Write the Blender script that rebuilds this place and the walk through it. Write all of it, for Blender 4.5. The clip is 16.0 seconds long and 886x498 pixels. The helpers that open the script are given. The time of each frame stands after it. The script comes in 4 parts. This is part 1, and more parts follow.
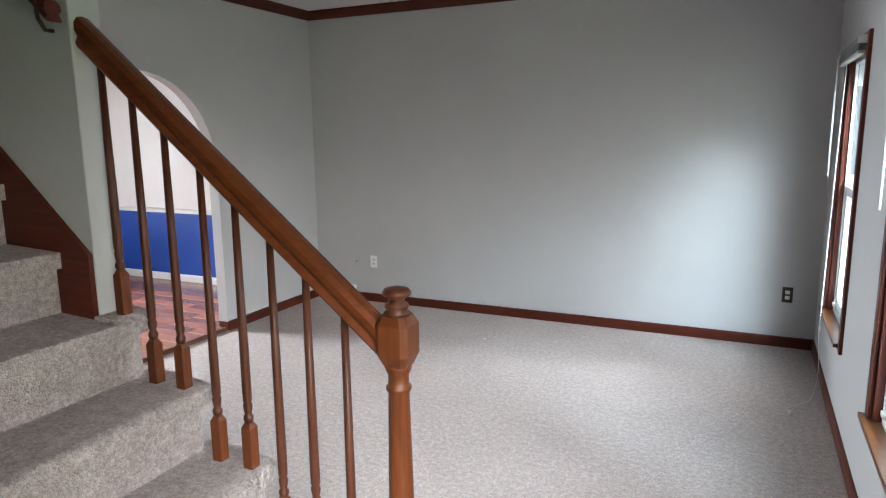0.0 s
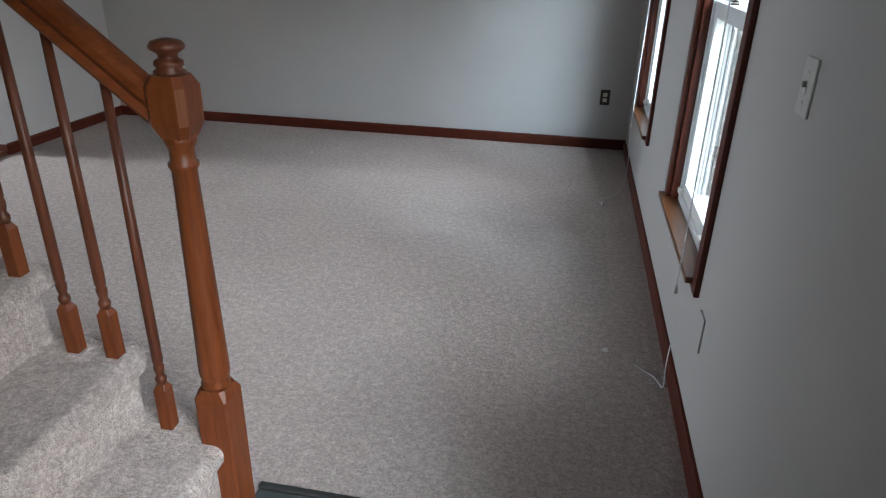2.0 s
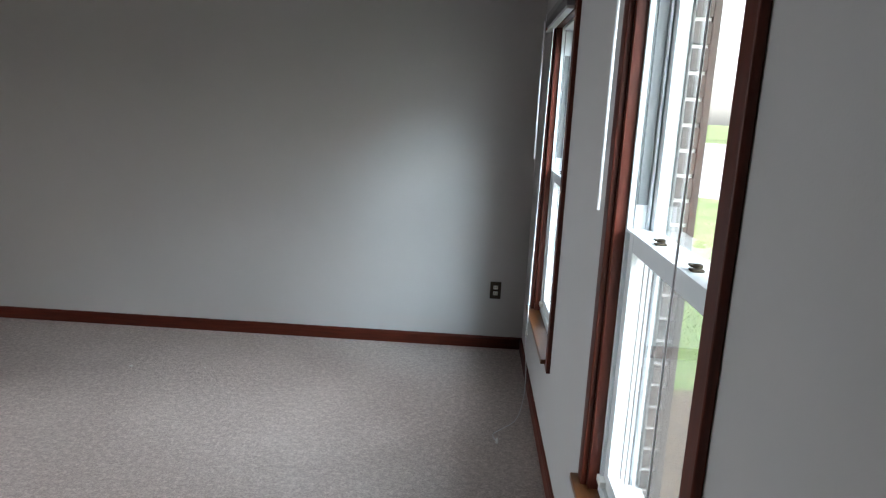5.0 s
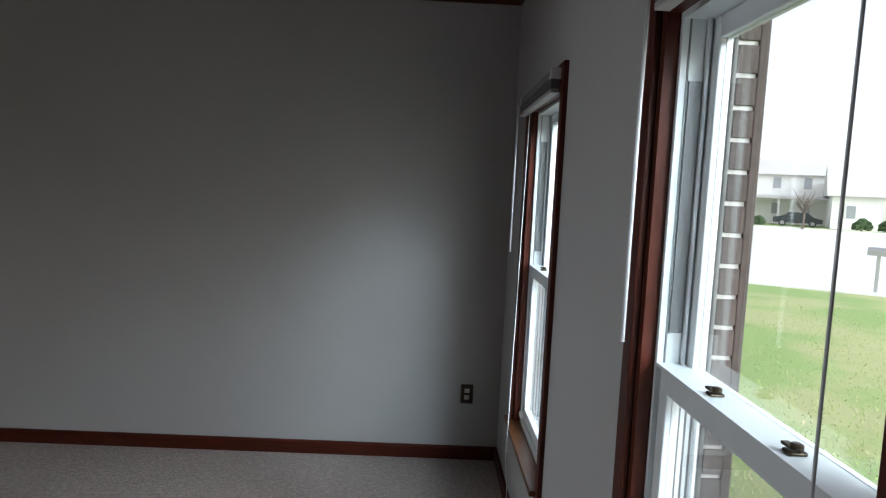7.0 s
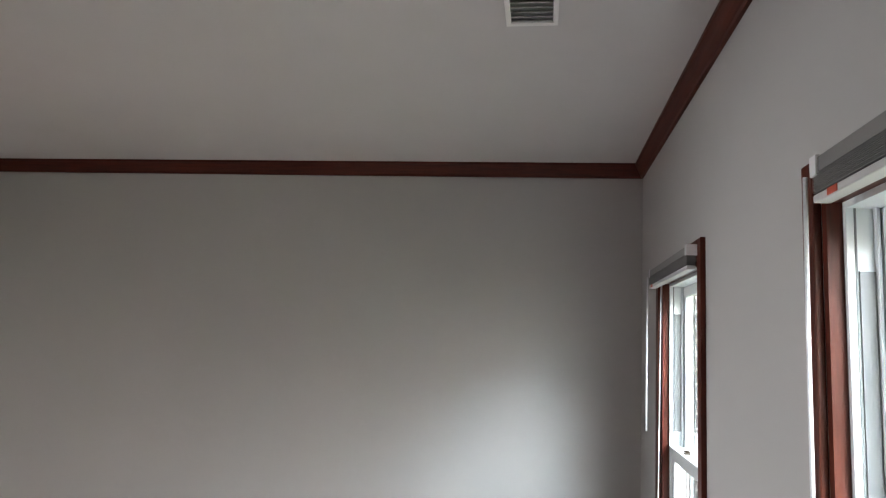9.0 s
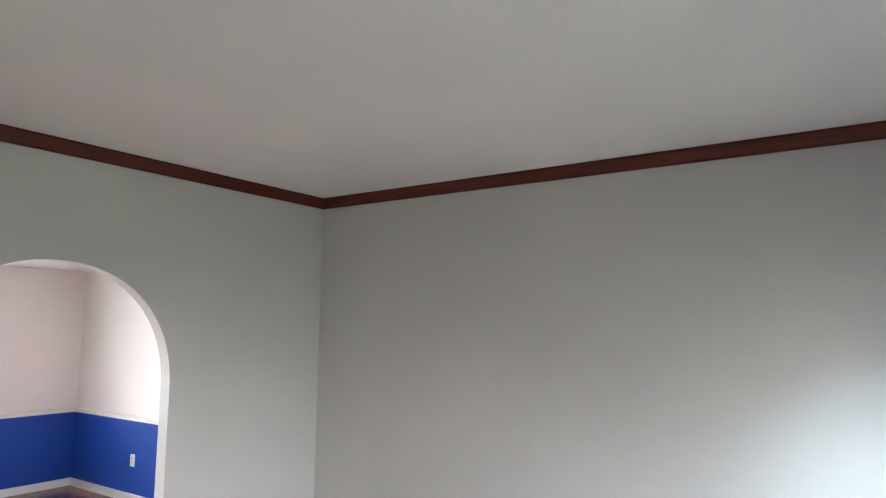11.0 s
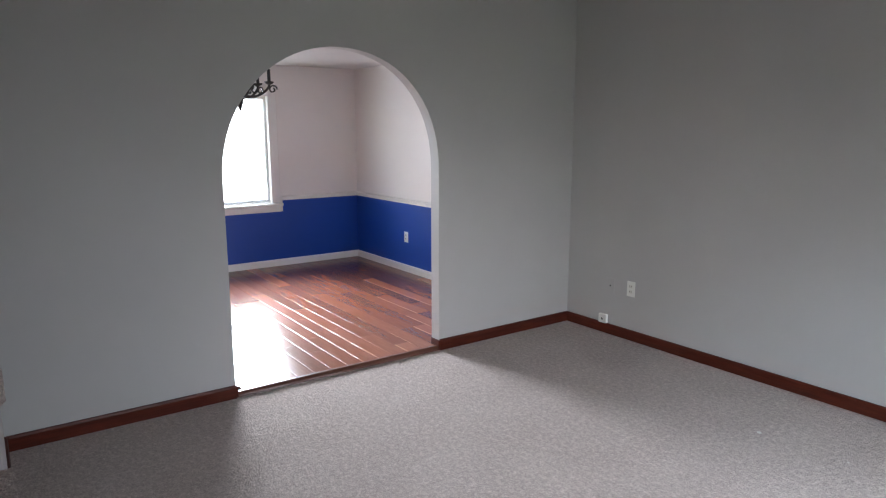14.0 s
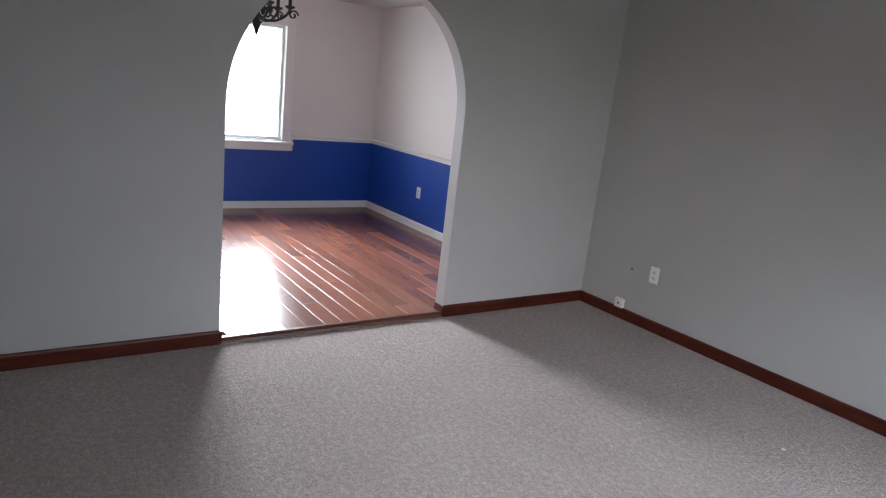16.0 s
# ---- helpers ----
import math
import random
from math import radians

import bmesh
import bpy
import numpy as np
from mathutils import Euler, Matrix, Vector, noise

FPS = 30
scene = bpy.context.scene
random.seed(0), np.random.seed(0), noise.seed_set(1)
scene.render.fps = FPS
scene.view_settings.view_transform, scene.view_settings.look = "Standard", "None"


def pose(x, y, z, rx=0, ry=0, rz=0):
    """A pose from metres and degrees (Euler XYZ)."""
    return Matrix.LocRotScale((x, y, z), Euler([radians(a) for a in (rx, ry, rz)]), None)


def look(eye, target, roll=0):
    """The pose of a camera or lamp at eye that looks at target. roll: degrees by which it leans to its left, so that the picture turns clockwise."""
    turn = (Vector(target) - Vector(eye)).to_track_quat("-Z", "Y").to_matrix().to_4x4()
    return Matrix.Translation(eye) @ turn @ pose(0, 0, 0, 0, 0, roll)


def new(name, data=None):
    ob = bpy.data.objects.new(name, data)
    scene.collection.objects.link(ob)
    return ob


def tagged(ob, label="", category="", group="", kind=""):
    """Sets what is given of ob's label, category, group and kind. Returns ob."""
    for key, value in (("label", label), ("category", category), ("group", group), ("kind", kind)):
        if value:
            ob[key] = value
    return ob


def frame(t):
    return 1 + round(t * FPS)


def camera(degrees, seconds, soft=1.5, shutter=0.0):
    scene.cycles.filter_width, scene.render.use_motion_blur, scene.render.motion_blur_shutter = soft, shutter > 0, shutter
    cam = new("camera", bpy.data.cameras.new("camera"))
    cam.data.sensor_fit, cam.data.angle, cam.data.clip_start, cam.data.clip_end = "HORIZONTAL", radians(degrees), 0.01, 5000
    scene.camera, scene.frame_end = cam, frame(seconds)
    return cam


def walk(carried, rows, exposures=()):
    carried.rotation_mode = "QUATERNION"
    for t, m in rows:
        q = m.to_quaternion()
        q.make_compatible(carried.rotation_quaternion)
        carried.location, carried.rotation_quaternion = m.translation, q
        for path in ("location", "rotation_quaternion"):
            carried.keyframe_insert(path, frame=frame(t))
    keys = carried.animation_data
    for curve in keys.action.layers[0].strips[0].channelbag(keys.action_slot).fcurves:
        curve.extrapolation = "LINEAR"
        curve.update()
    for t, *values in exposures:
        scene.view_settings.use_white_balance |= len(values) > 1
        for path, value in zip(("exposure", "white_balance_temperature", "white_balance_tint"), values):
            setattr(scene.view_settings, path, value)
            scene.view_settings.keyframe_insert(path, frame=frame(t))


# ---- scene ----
cam = camera(67.9, 16.0, 1.2)
PATH = [
    (0, (-0.494, -5.351, 1.617), (-1.329, -3.568, 1.266), -0.7),
    (0.5, (-0.489, -5.327, 1.544), (-1.066, -3.501, 0.968), -0.2),
    (1, (-0.474, -5.327, 1.477), (-0.86, -3.491, 0.784), -0.4),
    (1.5, (-0.464, -5.33, 1.43), (-0.78, -3.539, 0.597), -0.1),
    (2, (-0.465, -5.213, 1.425), (-0.796, -3.427, 0.59), 1.3),
    (2.5, (-0.4, -5.016, 1.47), (-0.77, -3.169, 0.8), 0.0),
    (3, (-0.411, -4.868, 1.472), (-0.644, -3.017, 0.751), 1.5),
    (3.5, (-0.491, -4.701, 1.493), (-0.559, -2.828, 0.795), 4.5),
    (4, (-0.475, -4.51, 1.501), (-0.426, -2.619, 0.852), 6.0),
    (4.5, (-0.411, -4.328, 1.515), (-0.573, -2.418, 0.945), 5.2),
    (5, (-0.395, -4.225, 1.553), (-0.47, -2.27, 1.139), 2.8),
    (5.2, (-0.403, -4.163, 1.568), (-0.297, -2.193, 1.236), 3.5),
    (7.3, (-0.485, -3.807, 1.626), (-0.471, -1.811, 1.512), 2.4),
    (7.5, (-0.496, -3.802, 1.642), (-0.562, -1.803, 1.613), 1.8),
    (7.6, (-0.501, -3.803, 1.654), (-0.604, -1.806, 1.668), 1.7),
    (8, (-0.519, -3.809, 1.683), (-0.795, -1.837, 1.87), 1.3),
    (8.2, (-0.532, -3.821, 1.683), (-0.801, -1.852, 1.907), 2.4),
    (10.3, (-0.587, -3.829, 1.718), (-1.187, -1.944, 2.01), 1.4),
    (10.5, (-0.606, -3.844, 1.726), (-1.366, -2.01, 1.969), 0.7),
    (11, (-0.556, -3.834, 1.72), (-1.679, -2.195, 1.953), 0.6),
    (11.5, (-0.605, -3.915, 1.726), (-1.94, -2.452, 2.009), 0.4),
    (12, (-0.609, -3.868, 1.711), (-2.134, -2.595, 1.941), -0.5),
    (12.5, (-0.64, -3.93, 1.68), (-2.254, -2.75, 1.723), -1.2),
    (13, (-0.658, -3.921, 1.65), (-2.312, -2.806, 1.504), -0.0),
    (13.5, (-0.653, -3.916, 1.616), (-2.277, -2.779, 1.351), 0.3),
    (14, (-0.643, -3.92, 1.578), (-2.248, -2.782, 1.218), -0.1),
    (14.5, (-0.657, -3.917, 1.539), (-2.291, -2.847, 1.108), 2.0),
    (15, (-0.669, -3.909, 1.491), (-2.325, -2.881, 1.043), 4.6),
    (15.5, (-0.776, -3.844, 1.456), (-2.403, -2.799, 0.944), 4.7),
    (16, (-0.955, -3.762, 1.498), (-2.545, -2.646, 1.023), 6.4),
]
EXPOSURES = [(0, 1.95, 6250, 8), (0.7, 1.3, 6250, 8), (1.2, 1.0, 6250, 9), (3.5, 0.98, 6250, 8), (5, 1.05, 6400, 9), (7.3, 0.15, 6450, 10), (7.6, 0.2, 6450, 10), (8.2, 1.3, 6950, 14), (10.3, 1.95, 6500, 9), (11, 2.35, 6450, 9), (12.5, 2.5, 6250, 12), (13.2, 1.88, 6200, 11), (14, 1.5, 6200, 11), (15, 1.35, 6200, 11), (16, 1.27, 6200, 11)]
walk(cam, [(t, look(eye, target, roll)) for t, eye, target, roll in PATH], EXPOSURES)

# ---- light ----
world = bpy.data.worlds.new("overcast_sky")
scene.world = world
world.use_nodes = True
wn = world.node_tree.nodes
sky = wn.new("ShaderNodeTexSky")
sky.sky_type, sky.sun_disc = "NISHITA", False
sky.sun_elevation, sky.sun_rotation = radians(31), radians(138)
sky.air_density, sky.dust_density, sky.ozone_density = 1.0, 2.0, 1.0
pale = wn.new("ShaderNodeHueSaturation")
pale.inputs["Saturation"].default_value = 0.35
pale.inputs["Value"].default_value = 2.2
world.node_tree.links.new(sky.outputs[0], pale.inputs["Color"])
world.node_tree.links.new(pale.outputs[0], wn["Background"].inputs["Color"])
wn["Background"].inputs["Strength"].default_value = 0.15

sun = new("sun", bpy.data.lights.new("sun", "SUN"))
sun.data.energy, sun.data.angle, sun.data.color = 2.9, radians(32), (0.7, 0.89, 1.0)
sun.matrix_world = look((0, 0, 8), Vector((0, 0, 8)) + Vector((-0.62, 0.72, -0.57)).normalized())


def window_lamp(name, centre, toward, width, height, power, spread):
    """An area lamp added in a window's opening to stand in for sky light."""
    ob = new(name, bpy.data.lights.new(name, "AREA"))
    ob.data.shape, ob.data.size, ob.data.size_y = "RECTANGLE", width, height
    ob.data.spread = radians(spread)
    ob.data.energy, ob.data.color = power, (0.88, 0.95, 1.0)
    ob.matrix_world = look(centre, Vector(centre) + Vector(toward))
    return ob


window_lamp("window_sky_lamp", (0.034, -2.815, 1.24), (-1, 0, -0.7), 0.7, 1.4, 4.2, 85)
window_lamp("window_sky_lamp", (0.034, -1.016, 1.24), (-1, 0, -0.7), 0.7, 1.4, 4.2, 85)
window_lamp("dining_sky_lamp", (-7.86, -1.75, 1.35), (1, -0.08, -0.44), 0.95, 1.1, 27, 78)


# ---- materials ----
def material(name, colour, rough=0.6, metal=0.0):
    m = bpy.data.materials.new(name)
    m.use_nodes = True
    b = m.node_tree.nodes["Principled BSDF"]
    b.inputs["Base Color"].default_value = (*colour, 1)
    b.inputs["Roughness"].default_value = rough
    b.inputs["Metallic"].default_value = metal
    return m


def node(m, kind, **values):
    n = m.node_tree.nodes.new(kind)
    for k, v in values.items():
        n.inputs[k.replace("_", " ")].default_value = v
    return n


def link(m, a, b):
    m.node_tree.links.new(a, b)


def coords(m, scale=(1, 1, 1)):
    c = m.node_tree.nodes.new("ShaderNodeTexCoord")
    s = m.node_tree.nodes.new("ShaderNodeMapping")
    s.inputs["Scale"].default_value = scale
    link(m, c.outputs["Object"], s.inputs["Vector"])
    return s.outputs["Vector"]


def noise_of(m, vec, scale, detail=4.0, rough=0.55):
    n = node(m, "ShaderNodeTexNoise", Scale=scale, Detail=detail, Roughness=rough)
    link(m, vec, n.inputs["Vector"])
    return n.outputs["Fac"]


def ramp(m, fac, stops):
    r = m.node_tree.nodes.new("ShaderNodeValToRGB")
    e = r.color_ramp.elements
    while len(e) < len(stops):
        e.new(0.5)
    for k, (p, c) in enumerate(stops):
        e[k].position, e[k].color = p, (*c, 1)
    link(m, fac, r.inputs["Fac"])
    return r.outputs["Color"]


def mix(m, fac, a, b, blend="MIX"):
    x = m.node_tree.nodes.new("ShaderNodeMix")
    x.data_type, x.blend_type = "RGBA", blend
    for sock, v in ((x.inputs[0], fac), (x.inputs[6], a), (x.inputs[7], b)):
        if isinstance(v, (int, float)):
            sock.default_value = v
        elif isinstance(v, tuple):
            sock.default_value = (*v, 1)
        else:
            link(m, v, sock)
    return x.outputs[2]


def surface(m):
    return m.node_tree.nodes["Principled BSDF"]


def bump(m, height, strength, distance):
    b = node(m, "ShaderNodeBump", Strength=strength, Distance=distance)
    link(m, height, b.inputs["Height"])
    link(m, b.outputs["Normal"], surface(m).inputs["Normal"])


def tint(c, k):
    return tuple(min(1.0, x * k) for x in c)


def paint(name, colour, rough=0.55, orange_peel=0.12):
    """Rolled wall paint: faint blotches, roller texture."""
    m = material(name, colour, rough)
    v = coords(m)
    big = noise_of(m, v, 0.9, 5)
    link(m, ramp(m, big, [(0.3, tint(colour, 0.955)), (0.7, tint(colour, 1.03))]), surface(m).inputs["Base Color"])
    bump(m, noise_of(m, v, 160, 3), orange_peel, 0.002)
    return m


def wood(name, dark, light, rough=0.35, along="Z", scale=1.0, random_tone=0.0):
    """Stained wood with grain along one axis of the object."""
    m = material(name, light, rough)
    s = {"X": (1.6, 22, 22), "Y": (22, 1.6, 22), "Z": (22, 22, 1.6)}[along]
    v = coords(m, tuple(a * scale for a in s))
    fine = noise_of(m, v, 3.2, 6, 0.65)
    wide = noise_of(m, coords(m, tuple(a * scale * 0.22 for a in s)), 2.0, 3)
    c = ramp(m, fine, [(0.32, dark), (0.62, light), (0.8, tint(light, 1.18))])
    c = mix(m, 0.35, c, ramp(m, wide, [(0.3, dark), (0.7, light)]))
    if random_tone:
        info = m.node_tree.nodes.new("ShaderNodeObjectInfo")
        c = mix(m, random_tone, c, ramp(m, info.outputs["Random"], [(0.0, tint(dark, 0.8)), (0.5, light), (0.85, tint(light, 1.35)), (1.0, tint(light, 1.9))]))
    link(m, c, surface(m).inputs["Base Color"])
    bump(m, fine, 0.12, 0.001)
    return m


def carpet_material():
    """Cut pile: yarn tips, tufts, brushed patches and broad tracks of pile that lies another way."""
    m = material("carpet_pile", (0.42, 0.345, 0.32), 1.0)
    v = coords(m)
    yarn = noise_of(m, v, 210, 2, 0.7)
    tuft = noise_of(m, v, 88, 3, 0.7)
    patch = noise_of(m, v, 36, 4, 0.7)
    wide = noise_of(m, v, 2.2, 5, 0.65)
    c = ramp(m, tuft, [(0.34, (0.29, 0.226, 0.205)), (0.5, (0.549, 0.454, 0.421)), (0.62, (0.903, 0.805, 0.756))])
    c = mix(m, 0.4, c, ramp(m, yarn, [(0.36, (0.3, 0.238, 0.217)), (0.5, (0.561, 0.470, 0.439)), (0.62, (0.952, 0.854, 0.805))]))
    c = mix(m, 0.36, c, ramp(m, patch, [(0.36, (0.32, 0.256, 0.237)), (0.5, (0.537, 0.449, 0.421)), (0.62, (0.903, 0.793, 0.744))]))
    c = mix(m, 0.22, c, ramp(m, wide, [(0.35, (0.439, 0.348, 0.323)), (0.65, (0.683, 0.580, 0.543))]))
    link(m, c, surface(m).inputs["Base Color"])
    surface(m).inputs["Specular IOR Level"].default_value = 0.05
    surface(m).inputs["Sheen Weight"].default_value = 0.1
    both = m.node_tree.nodes.new("ShaderNodeMath")
    both.operation = "MULTIPLY_ADD"
    both.inputs[1].default_value = 0.6
    link(m, yarn, both.inputs[0]), link(m, tuft, both.inputs[2])
    more = m.node_tree.nodes.new("ShaderNodeMath")
    more.operation = "MULTIPLY_ADD"
    more.inputs[1].default_value = 1.6
    link(m, patch, more.inputs[0]), link(m, both.outputs[0], more.inputs[2])
    bump(m, more.outputs[0], 1.0, 0.02)
    return m


def speckled(name, a, b, scale, rough, relief=0.3, depth=0.004, random_tone=0.0):
    m = material(name, a, rough)
    v = coords(m)
    f = noise_of(m, v, scale, 6, 0.65)
    c = ramp(m, f, [(0.3, a), (0.7, b)])
    if random_tone:
        info = m.node_tree.nodes.new("ShaderNodeObjectInfo")
        c = mix(m, random_tone, c, ramp(m, info.outputs["Random"], [(0.0, tint(a, 0.6)), (1.0, tint(b, 1.25))]))
    link(m, c, surface(m).inputs["Base Color"])
    bump(m, f, relief, depth)
    return m


def glass_material():
    m = material("window_glass", (1, 1, 1), 0.0)
    s = surface(m)
    s.inputs["Transmission Weight"].default_value = 1.0
    s.inputs["IOR"].default_value = 1.45
    return m


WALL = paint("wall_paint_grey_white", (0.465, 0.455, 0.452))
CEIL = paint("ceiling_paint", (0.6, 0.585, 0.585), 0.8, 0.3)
PINKWHITE = paint("dining_wall_paint", (0.78, 0.75, 0.74))
BLUE = paint("wainscot_blue_paint", (0.008, 0.06, 0.37), 0.45)
WHITE = paint("white_trim_paint", (0.8, 0.79, 0.78), 0.35, 0.03)
VINYL = speckled("white_vinyl", (0.72, 0.76, 0.78), (0.78, 0.81, 0.83), 9, 0.4, 0.05, 0.0005)
TRIM_X = wood("mahogany_stain_x", (0.042, 0.0075, 0.004), (0.105, 0.019, 0.009), 0.42, "X")
TRIM_Y = wood("mahogany_stain_y", (0.042, 0.0075, 0.004), (0.105, 0.019, 0.009), 0.42, "Y")
TRIM_Z = wood("mahogany_stain_z", (0.042, 0.0075, 0.004), (0.105, 0.019, 0.009), 0.42, "Z")
OAK_X = wood("golden_oak_x", (0.075, 0.017, 0.005), (0.165, 0.042, 0.012), 0.38, "X")
OAK_Y = wood("golden_oak_y", (0.075, 0.026, 0.009), (0.165, 0.064, 0.024), 0.35, "Y")
OAK_Z = wood("golden_oak_z", (0.062, 0.014, 0.0045), (0.15, 0.039, 0.011), 0.4, "Z")
# Darker wood tone for the baluster shafts and the newel finial.
SPINDLE = wood("dark_spindle_wood", (0.045, 0.012, 0.006), (0.105, 0.031, 0.015), 0.4, "Z")
for m in (TRIM_X, TRIM_Y, TRIM_Z, OAK_X, OAK_Z, SPINDLE):
    surface(m).inputs["Specular IOR Level"].default_value = 0.25
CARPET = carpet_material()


def plank_material():
    """Reddish planks of changing tone, some with a strip of pale sapwood along one edge."""
    m = wood("plank_wood", (0.13, 0.047, 0.03), (0.25, 0.098, 0.062), 0.2, "X", 1.0, 0.38)
    base = surface(m).inputs["Base Color"].links[0].from_socket
    info = m.node_tree.nodes.new("ShaderNodeObjectInfo")
    c = m.node_tree.nodes.new("ShaderNodeTexCoord")
    xyz = m.node_tree.nodes.new("ShaderNodeSeparateXYZ")
    link(m, c.outputs["Object"], xyz.inputs[0])
    wob = m.node_tree.nodes.new("ShaderNodeMath")
    wob.operation = "MULTIPLY_ADD"
    link(m, noise_of(m, coords(m, (2.5, 1, 1)), 1.5, 3), wob.inputs[0])
    wob.inputs[1].default_value = 0.022
    link(m, xyz.outputs["Y"], wob.inputs[2])
    wide = m.node_tree.nodes.new("ShaderNodeMath")
    wide.operation = "MULTIPLY_ADD"
    link(m, info.outputs["Random"], wide.inputs[0])
    wide.inputs[1].default_value, wide.inputs[2].default_value = 0.034, -0.011
    less = m.node_tree.nodes.new("ShaderNodeMath")
    less.operation = "LESS_THAN"
    link(m, wob.outputs[0], less.inputs[0]), link(m, wide.outputs[0], less.inputs[1])
    link(m, mix(m, less.outputs[0], base, (0.43, 0.215, 0.13)), surface(m).inputs["Base Color"])
    return m


PLANK = plank_material()
REDOAK = wood("threshold_stain", (0.07, 0.024, 0.015), (0.14, 0.05, 0.03), 0.35, "Y")
SLATE = speckled("slate_tile", (0.03, 0.034, 0.036), (0.075, 0.082, 0.085), 14, 0.5, 0.5, 0.004, 0.3)
GROUT = speckled("grout", (0.12, 0.115, 0.11), (0.2, 0.19, 0.18), 60, 0.9)
BRICK = speckled("brown_brick", (0.06, 0.05, 0.046), (0.11, 0.09, 0.08), 45, 0.9, 0.5, 0.004, 0.35)
MORTAR = speckled("mortar", (0.5, 0.49, 0.47), (0.62, 0.61, 0.59), 80, 0.95)
GLASS = glass_material()
SCREEN = material("insect_screen_mesh", (0.2, 0.205, 0.21), 0.8)
surface(SCREEN).inputs["Alpha"].default_value = 0.22
IRON = speckled("black_iron", (0.012, 0.011, 0.011), (0.03, 0.028, 0.028), 40, 0.5)
BRASS = material("aged_bronze", (0.06, 0.045, 0.03), 0.4, 0.8)
PLATE = material("white_plastic", (0.8, 0.79, 0.75), 0.4)
# Greyer than the other plates, for the light switch alone.
SWITCHPLATE = material("grey_white_plastic", (0.56, 0.55, 0.53), 0.45)
SOCKET = material("ivory_plastic", (0.72, 0.7, 0.64), 0.4)
DARK = material("dark_slot", (0.02, 0.02, 0.02), 0.7)
GREYSLAT = material("grey_blind_slat", (0.2, 0.195, 0.195), 0.45)
BLINDRAIL = material("grey_white_rail", (0.5, 0.49, 0.5), 0.45)
CLEAR = material("wand_plastic", (0.82, 0.82, 0.85), 0.2)
RED = material("red_sticker", (0.45, 0.06, 0.03), 0.5)
LINT = material("lint", (0.8, 0.78, 0.74), 0.9)
TOGGLE = material("toggle_plastic", (0.32, 0.3, 0.27), 0.4)
GREYVINYL = material("grey_jamb_liner", (0.19, 0.195, 0.2), 0.5)


# ---- mesh helpers ----
def mesh_object(name, bm, mat, smooth=False):
    me = bpy.data.meshes.new(name)
    bm.normal_update()
    bm.to_mesh(me)
    bm.free()
    me.materials.append(mat)
    if smooth:
        for p in me.polygons:
            p.use_smooth = True
    return new(name, me)


def part(name, bm, mat, parent, label="", smooth=False):
    ob = mesh_object(name, bm, mat, smooth)
    ob.parent = parent
    if label:
        tagged(ob, label)
    return ob


def setting(name, bm, mat, label, category="", smooth=False):
    return tagged(mesh_object(name, bm, mat, smooth), label, category or name.split("_")[0], kind="structure")


def thing(name, place, label, category, group="", kind=""):
    ob = new(name)
    ob.location = place
    return tagged(ob, label, category, group, kind)


def box(bm, x0, x1, y0, y1, z0, z1, bevel=0.0):
    r = bmesh.ops.create_cube(bm, size=1)
    for v in r["verts"]:
        v.co = Vector(((x0 + x1) / 2 + v.co.x * (x1 - x0), (y0 + y1) / 2 + v.co.y * (y1 - y0), (z0 + z1) / 2 + v.co.z * (z1 - z0)))
    if bevel:
        edges = list({e for v in r["verts"] for e in v.link_edges})
        bmesh.ops.bevel(bm, geom=edges, offset=bevel, segments=2, profile=0.5, affect="EDGES")
    return bm


def boxes(*specs, bevel=0.0):
    bm = bmesh.new()
    for s in specs:
        box(bm, *s, bevel=bevel)
    return bm


def prism(points, depth_axis, a, b, bm=None):
    """A closed outline, swept from a to b along an axis. Points give the other two axes in x, y, z order."""
    bm = bm or bmesh.new()

    def at(p, d):
        return {"x": (d, p[0], p[1]), "y": (p[0], d, p[1]), "z": (p[0], p[1], d)}[depth_axis]
    lo = [bm.verts.new(at(p, a)) for p in points]
    hi = [bm.verts.new(at(p, b)) for p in points]
    n = len(points)
    faces = [bm.faces.new(lo), bm.faces.new(hi)]
    faces += [bm.faces.new((lo[k], lo[(k + 1) % n], hi[(k + 1) % n], hi[k])) for k in range(n)]
    bmesh.ops.recalc_face_normals(bm, faces=faces)
    return bm


def lathe(profile, segments=16, bm=None, x=0.0, y=0.0):
    """Rings of (radius, z), turned round the z axis."""
    bm = bm or bmesh.new()
    rings = []
    for r, z in profile:
        rings.append([bm.verts.new((x + r * math.cos(2 * math.pi * k / segments), y + r * math.sin(2 * math.pi * k / segments), z)) for k in range(segments)])
    faces = []
    for lo, hi in zip(rings, rings[1:]):
        faces += [bm.faces.new((lo[k], lo[(k + 1) % segments], hi[(k + 1) % segments], hi[k])) for k in range(segments)]
    faces += [bm.faces.new(rings[0][::-1]), bm.faces.new(rings[-1])]
    bmesh.ops.recalc_face_normals(bm, faces=faces)
    return bm


